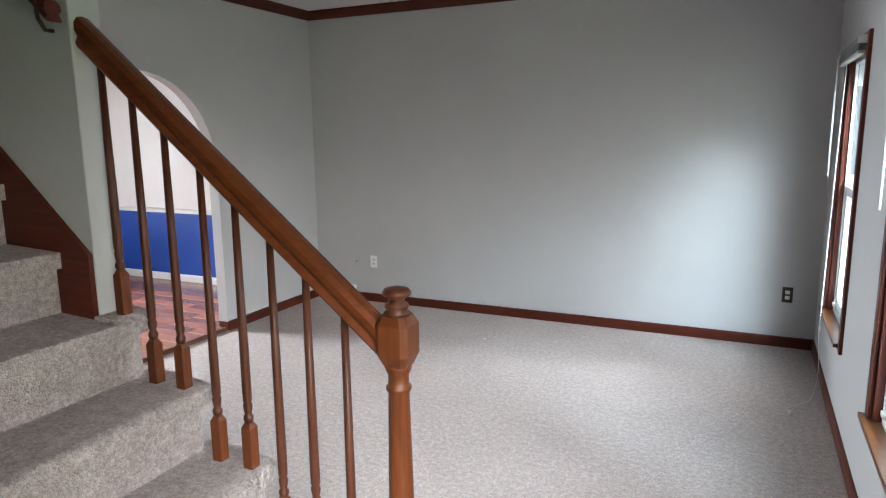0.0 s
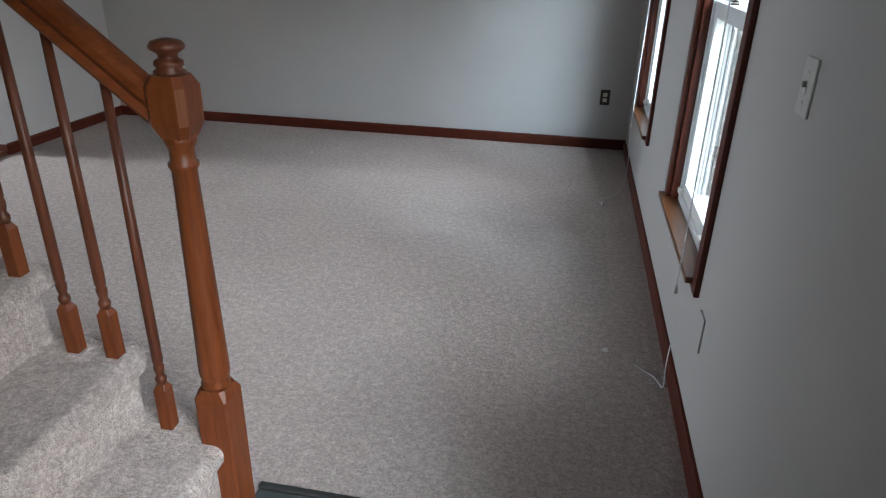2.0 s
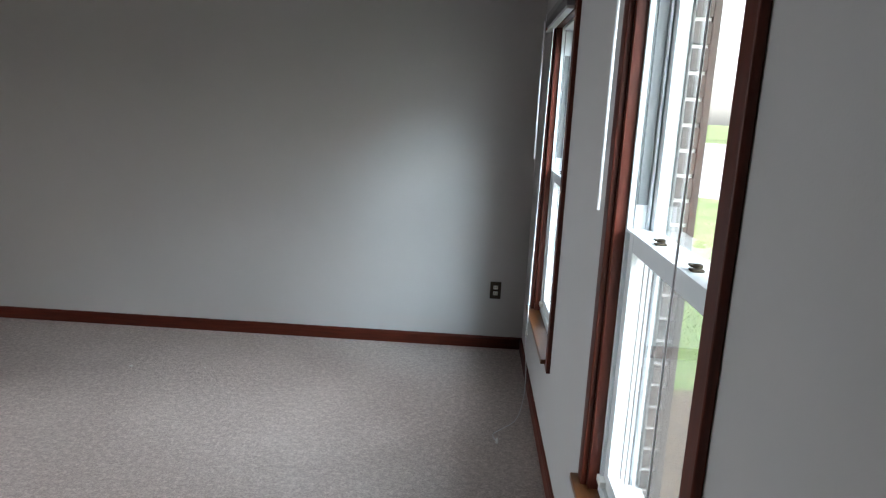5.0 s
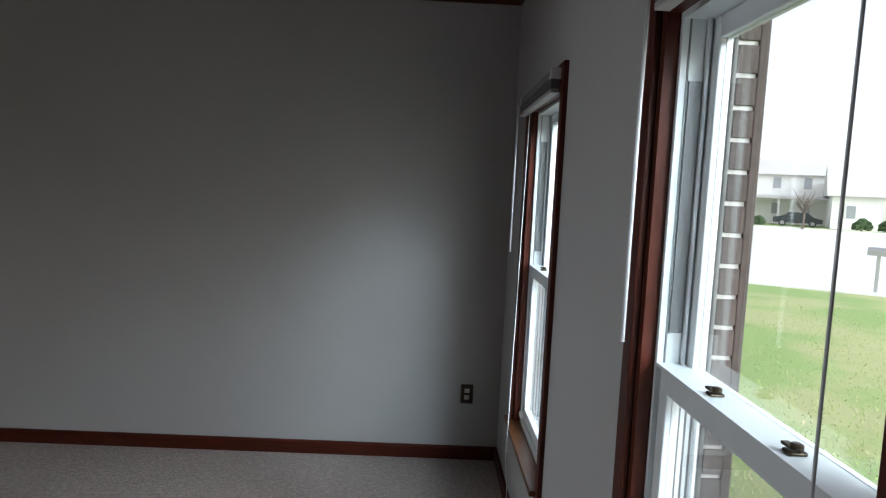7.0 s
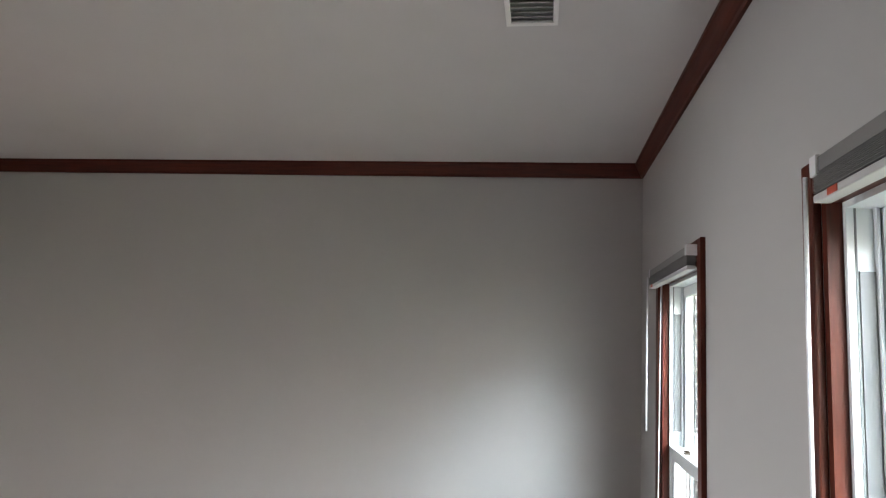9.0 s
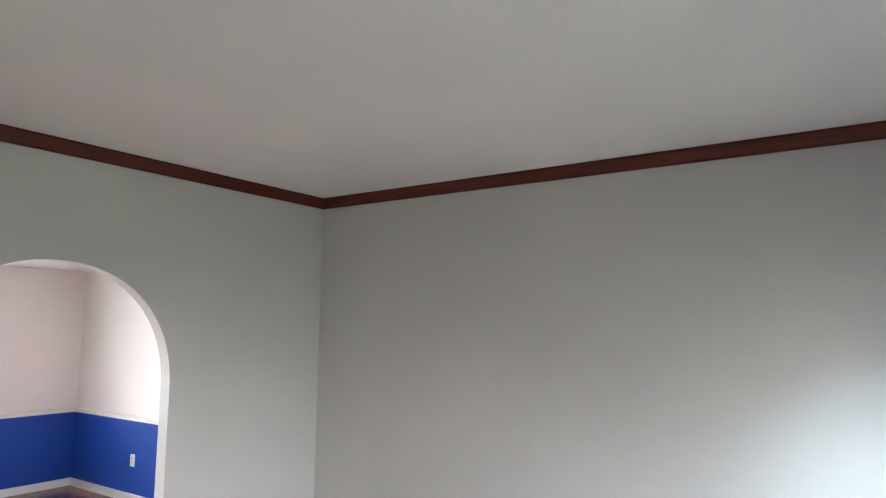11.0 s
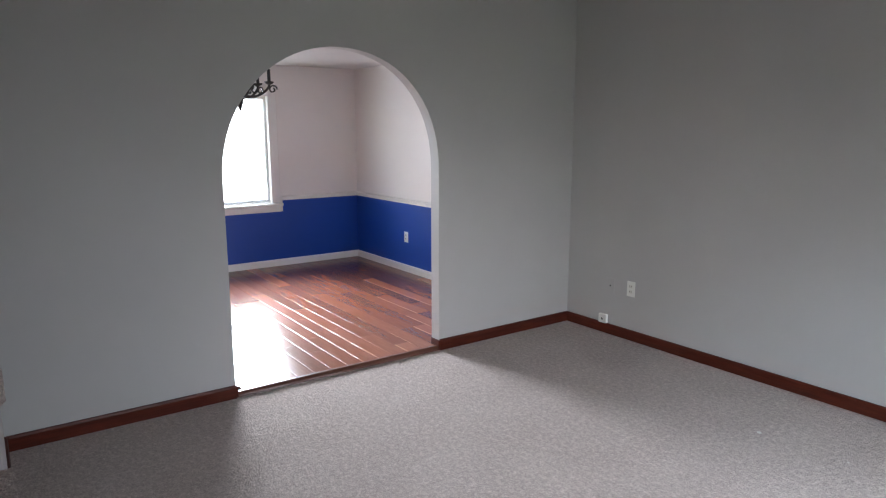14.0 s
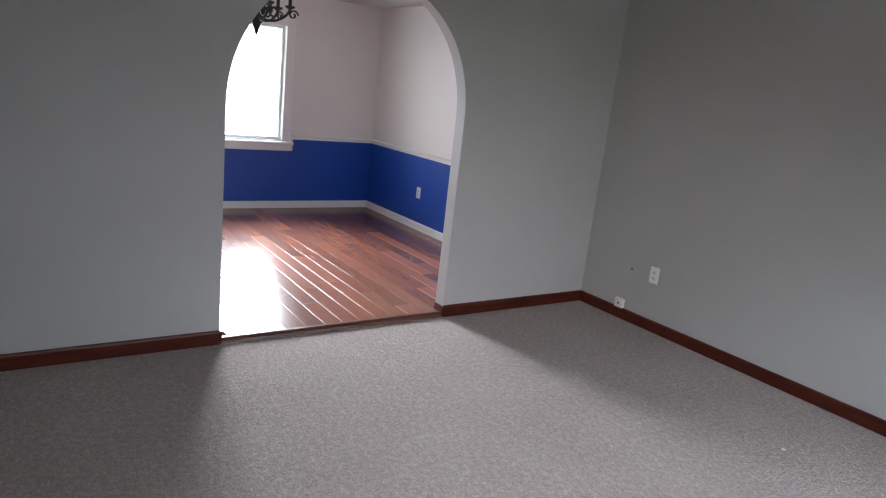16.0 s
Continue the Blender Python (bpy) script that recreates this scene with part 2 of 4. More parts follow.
def tube(points, radius, bm=None, segments=8):
    """A round bar along a line of points."""
    bm = bm or bmesh.new()
    pts = [Vector(p) for p in points]
    rings = []
    for k, p in enumerate(pts):
        d = (pts[min(k + 1, len(pts) - 1)] - pts[max(k - 1, 0)]).normalized()
        side = d.cross(Vector((0.31, 0.72, 0.2))).normalized()
        up = d.cross(side)
        r = radius[k] if isinstance(radius, (list, tuple)) else radius
        rings.append([bm.verts.new(p + (side * math.cos(a) + up * math.sin(a)) * r) for a in (2 * math.pi * j / segments for j in range(segments))])
    faces = []
    for lo, hi in zip(rings, rings[1:]):
        faces += [bm.faces.new((lo[j], lo[(j + 1) % segments], hi[(j + 1) % segments], hi[j])) for j in range(segments)]
    faces += [bm.faces.new(rings[0][::-1]), bm.faces.new(rings[-1])]
    bmesh.ops.recalc_face_normals(bm, faces=faces)
    return bm


# ---- the living room's shell ----
H = 2.74            # ceiling
XW = -4.38          # arch wall
SOUTH = -6.7        # wall behind the start of the walk
STAIR_Y0, STAIR_Y1 = -5.05, -3.95
ARCH_L, ARCH_R, SPRING, RISE = -2.785, -1.305, 1.305, 0.76
XD = XW - 0.095      # dining side of the arch wall
WINDOWS = ((-3.208, -2.42), (-1.41, -0.622))    # clear openings between the wooden jambs
SILL, HEAD = 0.475, 2.015

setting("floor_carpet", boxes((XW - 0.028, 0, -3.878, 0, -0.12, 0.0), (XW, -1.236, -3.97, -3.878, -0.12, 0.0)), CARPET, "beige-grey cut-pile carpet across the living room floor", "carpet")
setting("floor_slab", boxes((-8.0, 0.14, -6.9, 0.3, -0.3, -0.13)), GROUT, "concrete slab under the floors", "floor")
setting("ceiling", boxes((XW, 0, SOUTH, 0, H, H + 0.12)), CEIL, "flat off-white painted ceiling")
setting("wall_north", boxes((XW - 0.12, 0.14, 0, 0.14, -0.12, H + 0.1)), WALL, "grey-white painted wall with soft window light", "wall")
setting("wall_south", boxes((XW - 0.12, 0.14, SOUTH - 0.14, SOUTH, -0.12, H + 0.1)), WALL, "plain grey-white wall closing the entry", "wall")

bm = bmesh.new()
DOORWAY, DOOR_H = (-5.95, -4.9), 2.06
ys = [SOUTH, *DOORWAY, *WINDOWS[0], *WINDOWS[1], 0.0]
for k in range(7):
    if k % 2 == 0:
        box(bm, 0, 0.14, ys[k], ys[k + 1], -0.12, H + 0.1)
    elif k == 1:
        box(bm, 0, 0.14, ys[k], ys[k + 1], -0.12, 0)
        box(bm, 0, 0.14, ys[k], ys[k + 1], DOOR_H, H + 0.1)
    else:
        box(bm, 0, 0.14, ys[k], ys[k + 1], -0.12, SILL - 0.023)
        box(bm, 0, 0.14, ys[k], ys[k + 1], HEAD, H + 0.1)
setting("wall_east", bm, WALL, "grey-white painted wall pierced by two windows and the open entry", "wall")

arc = []
for k in range(41):
    a = math.pi * k / 40
    fuller = 1.0 if a < math.pi / 2 else 0.93      # north shoulder squared a little to fit the camera's view
    arc.append(((ARCH_L + ARCH_R) / 2 - (ARCH_R - ARCH_L) / 2 * math.copysign(abs(math.cos(a)) ** fuller, math.cos(a)), SPRING + RISE * math.sin(a) ** fuller))
outline = [(SOUTH, -0.12), (ARCH_L, -0.12), *arc, (ARCH_R, -0.12), (0, -0.12), (0, H + 0.1), (SOUTH, H + 0.1)]
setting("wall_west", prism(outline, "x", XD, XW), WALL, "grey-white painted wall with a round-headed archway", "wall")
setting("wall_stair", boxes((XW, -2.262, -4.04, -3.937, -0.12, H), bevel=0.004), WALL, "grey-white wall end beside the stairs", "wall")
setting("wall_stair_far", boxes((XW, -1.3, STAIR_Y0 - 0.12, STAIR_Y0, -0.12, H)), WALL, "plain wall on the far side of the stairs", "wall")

# baseboards and crown
BASE = [(0.0, 0.0), (0.014, 0.0), (0.014, 0.066), (0.009, 0.078), (0.0, 0.08)]
CROWN = [(0.0, 2.66), (0.013, 2.66), (0.016, 2.672), (0.03, 2.695), (0.044, 2.722), (0.05, 2.727), (0.05, 2.74), (0.0, 2.74)]


def run_board(name, profile, axis, fixed, sign, a, b, mat, label, mitre=(0, 0)):
    """A moulding along a wall, its ends cut back by its own depth where it meets the next one."""
    bm = bmesh.new()
    n = len(profile)
    rings = []
    for end, cut in ((a, mitre[0]), (b, mitre[1])):
        ring = []
        for d, z in profile:
            e = end + cut * d
            ring.append(bm.verts.new((e, fixed + sign * d, z) if axis == "x" else (fixed + sign * d, e, z)))
        rings.append(ring)
    for k in range(n):
        bm.faces.new((rings[0][k], rings[0][(k + 1) % n], rings[1][(k + 1) % n], rings[1][k]))
    bm.faces.new(rings[0]), bm.faces.new(rings[1][::-1])
    bmesh.ops.recalc_face_normals(bm, faces=bm.faces[:])
    return setting(name, bm, mat, label, "trim")


MAHOGANY = "mahogany-stained wooden baseboard along the wall"
run_board("baseboard_north", BASE, "x", 0, -1, XW, 0, TRIM_X, MAHOGANY, (1, -1))
run_board("baseboard_east", BASE, "y", 0, -1, -3.9, 0, TRIM_Y, MAHOGANY, (0, -1))
run_board("baseboard_west_1", BASE, "y", XW, 1, ARCH_R, 0, TRIM_Y, MAHOGANY, (0, -1))
run_board("baseboard_west_2", BASE, "y", XW, 1, -3.937, ARCH_L, TRIM_Y, MAHOGANY, (1, 0))
run_board("baseboard_stair", BASE, "x", -3.937, 1, XW, -2.262, TRIM_X, MAHOGANY, (1, 0))
CR = "mahogany-stained wooden crown moulding under the ceiling"
run_board("crown_north", CROWN, "x", 0, -1, XW, 0, TRIM_X, CR, (1, -1))
run_board("crown_east", CROWN, "y", 0, -1, SOUTH, 0, TRIM_Y, CR, (0, -1))
run_board("crown_west", CROWN, "y", XW, 1, -3.937, 0, TRIM_Y, CR, (1, -1))
run_board("crown_stair", CROWN, "x", -3.937, 1, XW, -2.262, TRIM_X, CR, (1, 0))


# ---- windows ----
def living_window(name, y0, y1):
    w = thing(name, (0, (y0 + y1) / 2, SILL), "white vinyl double-hung window in a mahogany-stained casing", "window", "living room windows", "structure")
    w.location = (0, 0, 0)
    c, ch = 0.054, 0.069
    wood_parts = (("casing", (-0.018, 0, y1, y1 + c, SILL - 0.02, HEAD + ch), TRIM_Z), ("casing", (-0.018, 0, y0 - c, y0, SILL - 0.045, HEAD + ch), TRIM_Z),
                  ("casing_head", (-0.018, 0, y0, y1, HEAD, HEAD + ch), TRIM_Y),
                  ("window_stool", (-0.04, 0.03, y0 - 0.001, y1 + c + 0.012, SILL - 0.022, SILL), OAK_Y), ("apron", (-0.016, 0, y0, y1 + c, SILL - 0.045, SILL - 0.022), TRIM_Y))
    for n, s, m in wood_parts:
        part(n, boxes(s, bevel=0.003), m, w)
    t = 0.021
    part("jamb", boxes((0, 0.03, y1 - t, y1, SILL, HEAD)), TRIM_Z, w)
    part("jamb", boxes((0, 0.03, y0, y0 + t, SILL, HEAD)), TRIM_Z, w)
    part("jamb_head", boxes((0, 0.03, y0 + t, y1 - t, HEAD - t, HEAD)), TRIM_Y, w)
    f = 0.035
    part("frame", boxes((0.03, 0.14, y1 - f, y1, SILL, HEAD), (0.03, 0.14, y0, y0 + f, SILL, HEAD), (0.03, 0.14, y0 + f, y1 - f, HEAD - f, HEAD), (0.031, 0.15, y0 + f, y1 - f, SILL - 0.02, SILL + 0.03)), VINYL, w)
    part("jamb_liner", boxes((0.05, 0.078, y1 - f - 0.004, y1 - f, 1.33, HEAD - 0.16)), GREYVINYL, w)
    part("jamb_liner", boxes((0.05, 0.078, y0 + f, y0 + f + 0.004, 1.33, HEAD - 0.16)), GREYVINYL, w)
    for x in (0.079, 0.126):
        for y, d in ((y1 - f, -1), (y0 + f, 1)):
            part("sash_track", boxes((x, x + 0.006, *sorted((y, y + d * 0.014)), SILL + 0.03, HEAD - f)), VINYL, w)
    # Thin raised strips whose grey colour stands in for shade in the tracks.
    for x in (0.044, 0.09, 0.104, 0.117, 0.134):
        for y, d in ((y1 - f, -1), (y0 + f, 1)):
            part("groove_shade_strip", boxes((x, x + 0.004, *sorted((y, y + d * 0.0012)), SILL + 0.03, HEAD - f)), GREYVINYL, w)
    a, b, meet, s = y0 + f, y1 - f, 1.256, 0.042
    for n, x0, x1, z0, z1, ztop in (("lower_sash", 0.04, 0.072, SILL + 0.03, meet, 0.05), ("upper_sash", 0.09, 0.122, meet - 0.045, HEAD - f, 0.045)):
        sash = part(n, boxes((x0, x1, a, a + s, z0, z1), (x0, x1, b - s, b, z0, z1), (x0, x1, a + s, b - s, z0, z0 + 0.05), (x0, x1, a + s, b - s, z1 - ztop, z1), bevel=0.003), VINYL, w)
        xm = (x0 + x1) / 2
        pane = part("pane", boxes((xm - 0.003, xm + 0.003, a + s, b - s, z0 + 0.05, z1 - ztop)), GLASS, sash)
        pane.visible_shadow = False
    part("insect_screen", boxes((0.131, 0.1315, a + 0.012, b - 0.012, SILL + 0.04, meet - 0.02)), SCREEN, w, "fine grey insect screen").visible_shadow = False
    part("sash_ledge", boxes((0.03, 0.09, a, b, meet, meet + 0.008)), VINYL, w)
    for y in ((a + b) / 2 + 0.135, (a + b) / 2 - 0.125):
        bm = boxes((0.045, 0.072, y - 0.012, y + 0.012, meet + 0.008, meet + 0.014), bevel=0.003)
        lathe([(0.01, meet + 0.016), (0.01, meet + 0.022), (0.006, meet + 0.024)], 12, bm, 0.06, y)
        box(bm, 0.045, 0.058, y - 0.003, y + 0.016, meet + 0.017, meet + 0.022, 0.002)
        part("sash_lock", bm, BRASS, w, "small dark bronze sash lock")
    for y in (b - 0.01, b - 0.53):
        part("tilt_latch", boxes((0.022, 0.05, y - 0.024, y + 0.024, SILL + 0.03, SILL + 0.052), bevel=0.003), PLATE, w, "white plastic latch at the foot of the sash")
    return w


living_window("window_1", *WINDOWS[0])
living_window("window_2", *WINDOWS[1])


def blind(name, y0, y1, wand_y):
    z = HEAD + 0.045
    t = thing(name, (-0.04, (y0 + y1) / 2, z), "raised dusty grey mini blind at the window head", "blind", "window blinds")
    inv = Matrix.Translation(t.location).inverted()

    def add(n, bm, mat, label="", smooth=False):
        bmesh.ops.transform(bm, matrix=inv, verts=bm.verts[:])
        return part(n, bm, mat, t, label, smooth)
    add("headrail", boxes((-0.052, -0.019, y0, y1, z - 0.03, z), bevel=0.002), GREYSLAT)
    for k in range(16):
        zz = z - 0.033 - 0.0023 * k
        add("slat", boxes((-0.054 + 0.001 * (k % 3), -0.022, y0 + 0.006 + 0.001 * (k % 2), y1 - 0.006, zz - 0.0012, zz)), GREYSLAT)
    add("bottom_rail", boxes((-0.054, -0.022, y0 + 0.004, y1 - 0.004, z - 0.086, z - 0.071), bevel=0.003), BLINDRAIL)
    add("rail_sticker", boxes((-0.0555, -0.0542, y1 - 0.11, y1 - 0.07, z - 0.085, z - 0.072)), RED, "small red sticker")
    for y in (y1 - 0.012, y0 + 0.012):
        add("bracket", boxes((-0.057, -0.018, y - 0.014, y + 0.014, z - 0.036, z + 0.004), bevel=0.002), CLEAR)
    add("wand", tube([(-0.058, wand_y, z - 0.03), (-0.06, wand_y, z - 0.3), (-0.06, wand_y, 1.315)], 0.0045), CLEAR, "clear plastic tilt wand", True)
    return t


blind("window_blind", -3.235, -2.515, -2.496)
blind("window_blind", -1.42, -0.58, -0.576)


# ---- stairs and railing ----
RISER, RUN, NOSE = 0.2025, 0.2305, -1.235


def step_top(k):
    return 0.268 + RISER * k


stairs = thing("staircase", (-1.3, -4.5, 0), "carpeted staircase climbing beside an oak railing", "stairs", kind="structure")
stairs.location = (0, 0, 0)


def rounded_slab(bm, x0, x1, y0, y1, z0, z1, r, soft):
    """A slab whose open corner (x1, y1) is rounded in plan, with softened edges."""
    plan = [(x0, y0), (x1, y0)]
    plan += [(x1 - r + r * math.cos(a), y1 - r + r * math.sin(a)) for a in (math.pi / 2 * j / 6 for j in range(7))]
    plan += [(x0, y1)]
    made = bmesh.new()
    prism(plan, "z", z0, z1, made)
    rim = [e for e in made.edges if abs(e.verts[0].co.z - e.verts[1].co.z) < 1e-5 and all(v.co.x > x0 + 0.001 for v in e.verts)]
    bmesh.ops.bevel(made, geom=rim, offset=soft, segments=4, profile=0.5, affect="EDGES")
    tmp = bpy.data.meshes.new("slab")
    made.to_mesh(tmp), made.free()
    bm.from_mesh(tmp)
    bpy.data.meshes.remove(tmp)


def carpet_step(k):
    """One step: a riser block and a rounded, carpet-wrapped tread that overhangs it in front and at its open end."""
    top, nose = step_top(k), NOSE - RUN * k
    low = top - RISER if k else 0.0
    bm = bmesh.new()
    inside = k >= 4
    end = STAIR_Y1 - 0.092 if inside else STAIR_Y1
    rounded_slab(bm, nose - RUN - 0.14, nose - 0.026, STAIR_Y0, end - 0.002, low - (0.2 if k else 0.0), top - 0.03, 0.004 if inside else 0.05, 0.003)
    rounded_slab(bm, nose - RUN - 0.06, nose, STAIR_Y0, end + (-0.001 if inside else 0.03), top - 0.062, top, 0.004 if inside else 0.055, 0.003 if inside else 0.026)
    if not inside:
        rounded_slab(bm, nose - RUN - 0.05, nose + 0.004, end - 0.075, end + 0.034, top - 0.064, top + 0.004, 0.055, 0.028)
        rounded_slab(bm, nose - RUN - 0.1, nose - 0.021, end - 0.06, end + 0.003, low, top - 0.03, 0.05, 0.003)
    if k == 4:
        rounded_slab(bm, -2.259, nose - 0.021, end - 0.02, STAIR_Y1 + 0.003, low, top - 0.03, 0.05, 0.003)
        rounded_slab(bm, -2.259, nose + 0.003, end - 0.02, STAIR_Y1 + 0.034, top - 0.064, top + 0.003, 0.055, 0.026)
    if inside:
        for v in bm.verts:
            if v.co.y < end and v.co.z > top - 0.01 and v.co.x > nose - 0.02:
                v.co.z -= 0.012
    ob = part("step", bm, CARPET, stairs)
    for p in ob.data.polygons:
        p.use_smooth = True
    ob.data.set_sharp_from_angle(angle=radians(50))
    return ob


for k in range(9):
    carpet_step(k)
slope = RISER / RUN
part("skirt_board", prism([(-2.264, step_top(4) - 0.1), (-2.264, step_top(4) + 0.19), (-3.9, step_top(4) + 0.2 + 1.59 * slope), (-3.9, step_top(4) - 0.3 + 1.5 * slope)], "y", -4.058, -4.042), TRIM_X, stairs, "mahogany-stained skirt board")

railing = thing("stair_railing", (-1.283, -3.95, 0), "golden oak stair railing with turned balusters and newel", "railing")
railing.location = (0, 0, 0)
NX, NY = -1.252, -4.0


def octagon(half, cut):
    h, c = half, cut
    return [(-h + c, -h), (h - c, -h), (h, -h + c), (h, h - c), (h - c, h), (-h + c, h), (-h, h - c), (-h, -h + c)]


def chamfered_block(bm, x, y, half, rings):
    """A square post with chamfered corners, through rings of (z, scale, cut)."""
    loops = [[bm.verts.new((x + px * s, y + py * s, z)) for px, py in octagon(half, cut)] for z, s, cut in rings]
    faces = []
    for lo, hi in zip(loops, loops[1:]):
        faces += [bm.faces.new((lo[j], lo[(j + 1) % 8], hi[(j + 1) % 8], hi[j])) for j in range(8)]
    faces += [bm.faces.new(loops[0][::-1]), bm.faces.new(loops[-1])]
    bmesh.ops.recalc_face_normals(bm, faces=faces)


bm = bmesh.new()
chamfered_block(bm, NX, NY, 0.042, [(0.0, 1, 0.004), (0.405, 1, 0.004), (0.43, 0.8, 0.014)])
newel = part("newel_post", bm, OAK_Z, railing, "turned oak newel post with mushroom finial")
part("shaft", lathe([(0.034, 0.428), (0.036, 0.44), (0.03, 0.45), (0.035, 0.46), (0.037, 0.475), (0.034, 0.62), (0.029, 0.86), (0.0265, 0.985), (0.032, 0.992), (0.032, 1.0), (0.026, 1.006), (0.026, 1.03), (0.033, 1.045), (0.035, 1.06)], 20, None, NX, NY), OAK_Z, newel, "", True)
bm = bmesh.new()
chamfered_block(bm, NX, NY, 0.044, [(1.055, 0.72, 0.016), (1.085, 1, 0.014), (1.16, 1, 0.014), (1.182, 0.78, 0.018)])
part("block", bm, OAK_Z, newel)
part("finial", lathe([(0.03, 1.18), (0.032, 1.189), (0.024, 1.194), (0.03, 1.202), (0.028, 1.209), (0.019, 1.214), (0.02, 1.222), (0.034, 1.231), (0.036, 1.237), (0.03, 1.246), (0.012, 1.251), (0.001, 1.252)], 20, None, NX, NY), SPINDLE, newel, "dark mushroom finial", True)

RAIL_A, RAIL_B = (-1.29, 1.075), (-2.258, 1.868)     # underside of the handrail
rail_slope = (RAIL_B[1] - RAIL_A[1]) / (RAIL_A[0] - RAIL_B[0])


def handrail_mesh(ax, az, bx, bz, y, w, h):
    prof = [(-w * 0.42, 0), (w * 0.42, 0), (w * 0.5, h * 0.12), (w * 0.36, h * 0.34), (w * 0.5, h * 0.55), (w * 0.48, h * 0.78), (w * 0.3, h * 0.96), (0, h), (-w * 0.3, h * 0.96), (-w * 0.48, h * 0.78), (-w * 0.5, h * 0.55), (-w * 0.36, h * 0.34), (-w * 0.5, h * 0.12)]
    bm = bmesh.new()
    rings = [[bm.verts.new((x, y + p, z + q)) for p, q in prof] for x, z in ((ax, az), (bx, bz))]
    n = len(prof)
    faces = [bm.faces.new((rings[0][j], rings[0][(j + 1) % n], rings[1][(j + 1) % n], rings[1][j])) for j in range(n)]
    faces += [bm.faces.new(rings[0][::-1]), bm.faces.new(rings[1])]
    bmesh.ops.recalc_face_normals(bm, faces=faces)
    return bm


part("handrail", handrail_mesh(*RAIL_A, *RAIL_B, NY, 0.06, 0.086), OAK_X, railing)


def baluster(x, z):
    top = RAIL_A[1] + (RAIL_A[0] - x) * rail_slope + 0.01
    bm = bmesh.new()
    chamfered_block(bm, x, NY, 0.0165, [(z - 0.01, 1, 0.001), (z + 0.125, 1, 0.001), (z + 0.14, 0.6, 0.004)])
    foot = part("baluster", bm, OAK_Z, railing)
    turned = lathe([(0.011, z + 0.138), (0.0145, z + 0.15), (0.0145, z + 0.158), (0.0095, z + 0.166), (0.0125, z + 0.18), (0.0135, z + 0.192), (0.0105, z + 0.2), (0.013, z + 0.206), (0.0135, z + 0.23), (0.0125, (z + top) / 2), (0.0095, top)], 12, None, x, NY)
    part("shaft", turned, SPINDLE, foot, "dark turned shaft", True)
    return foot


for x, k in ((-1.405, 0), (-1.52, 1), (-1.63, 1), (-1.741, 2), (-1.856, 2), (-1.978, 3), (-2.09, 3), (-2.203, 4)):
    baluster(x, step_top(k))

wall_rail = thing("wall_handrail", (-2.45, -4.11, 1.9), "dark mahogany wall-mounted handrail beside the stairs", "handrail")
wall_rail.location = (0, 0, 0)
part("rail", handrail_mesh(-2.262, 1.89 + 0.042 * slope, -3.9, 1.89 + 1.68 * slope, -4.085, 0.05, 0.058), TRIM_X, wall_rail)
for x in (-2.33, -3.4):
    z = 1.89 + (-2.235 - x) * slope
    part("bracket", tube([(x, -4.041, z - 0.06), (x, -4.065, z - 0.06), (x, -4.083, z - 0.03), (x, -4.085, z + 0.004)], 0.006), BRASS, wall_rail)


# ---- dining room ----
DX, DN, DS, DH = -7.8, -0.13, -3.9, 2.265
DW0, DW1, DZ0, DZ1 = -2.75, -1.217, 0.766, 1.928
setting("dining_ceiling", boxes((DX, XD, DS, DN, DH, DH + 0.1)), CEIL, "off-white painted dining room ceiling", "ceiling")
setting("wall_dining_north", boxes((DX - 0.14, XD, DN, DN + 0.14, -0.12, DH + 0.1)), PINKWHITE, "off-white upper wall of the dining room", "wall")
setting("wall_dining_south", boxes((DX - 0.14, XD, DS - 0.14, DS, -0.12, DH + 0.1)), PINKWHITE, "off-white dining room wall", "wall")


def pierced_wall(x0, x1, outer, inner):
    """A wall across x with one rectangular opening; outer and inner are (y0, y1, z0, z1)."""
    bm = bmesh.new()

    def ring(r, x):
        return [bm.verts.new((x, y, z)) for y, z in ((r[0], r[2]), (r[1], r[2]), (r[1], r[3]), (r[0], r[3]))]
    oa, ia, ob, ib = ring(outer, x0), ring(inner, x0), ring(outer, x1), ring(inner, x1)
    for lo, hi in ((oa, ia), (ob, ib), (oa, ob), (ia, ib)):
        for k in range(4):
            bm.faces.new((lo[k], lo[(k + 1) % 4], hi[(k + 1) % 4], hi[k]))
    bmesh.ops.recalc_face_normals(bm, faces=bm.faces[:])
    return bm


setting("wall_dining_west", pierced_wall(DX - 0.14, DX, (DS, DN, -0.12, DH + 0.1), (DW0, DW1, DZ0, DZ1)), PINKWHITE, "off-white dining room wall with a bright window", "wall")
RAIL_Z = 0.78
setting("wainscot_north", boxes((DX, XD, DN - 0.004, DN, 0, RAIL_Z)), BLUE, "royal blue painted wainscot below a white chair rail", "wainscot")
setting("wainscot_west", boxes((DX, DX + 0.004, DS, DN - 0.004, 0, 0.652), (DX, DX + 0.004, DS, DW0 - 0.11, 0.652, RAIL_Z), (DX, DX + 0.004, DW1 + 0.13, DN - 0.004, 0.652, RAIL_Z)), BLUE, "royal blue painted wainscot below the window", "wainscot")
CHAIR = [(0.0, RAIL_Z), (0.012, RAIL_Z), (0.012, RAIL_Z + 0.02), (0.022, RAIL_Z + 0.028), (0.022, RAIL_Z + 0.04), (0.006, RAIL_Z + 0.05), (0.0, RAIL_Z + 0.05)]
DFZ = 0.028          # the plank floor lies a little higher than the carpet
DBASE = [(0.0, DFZ), (0.016, DFZ), (0.016, 0.082), (0.01, 0.101), (0.0, 0.104)]
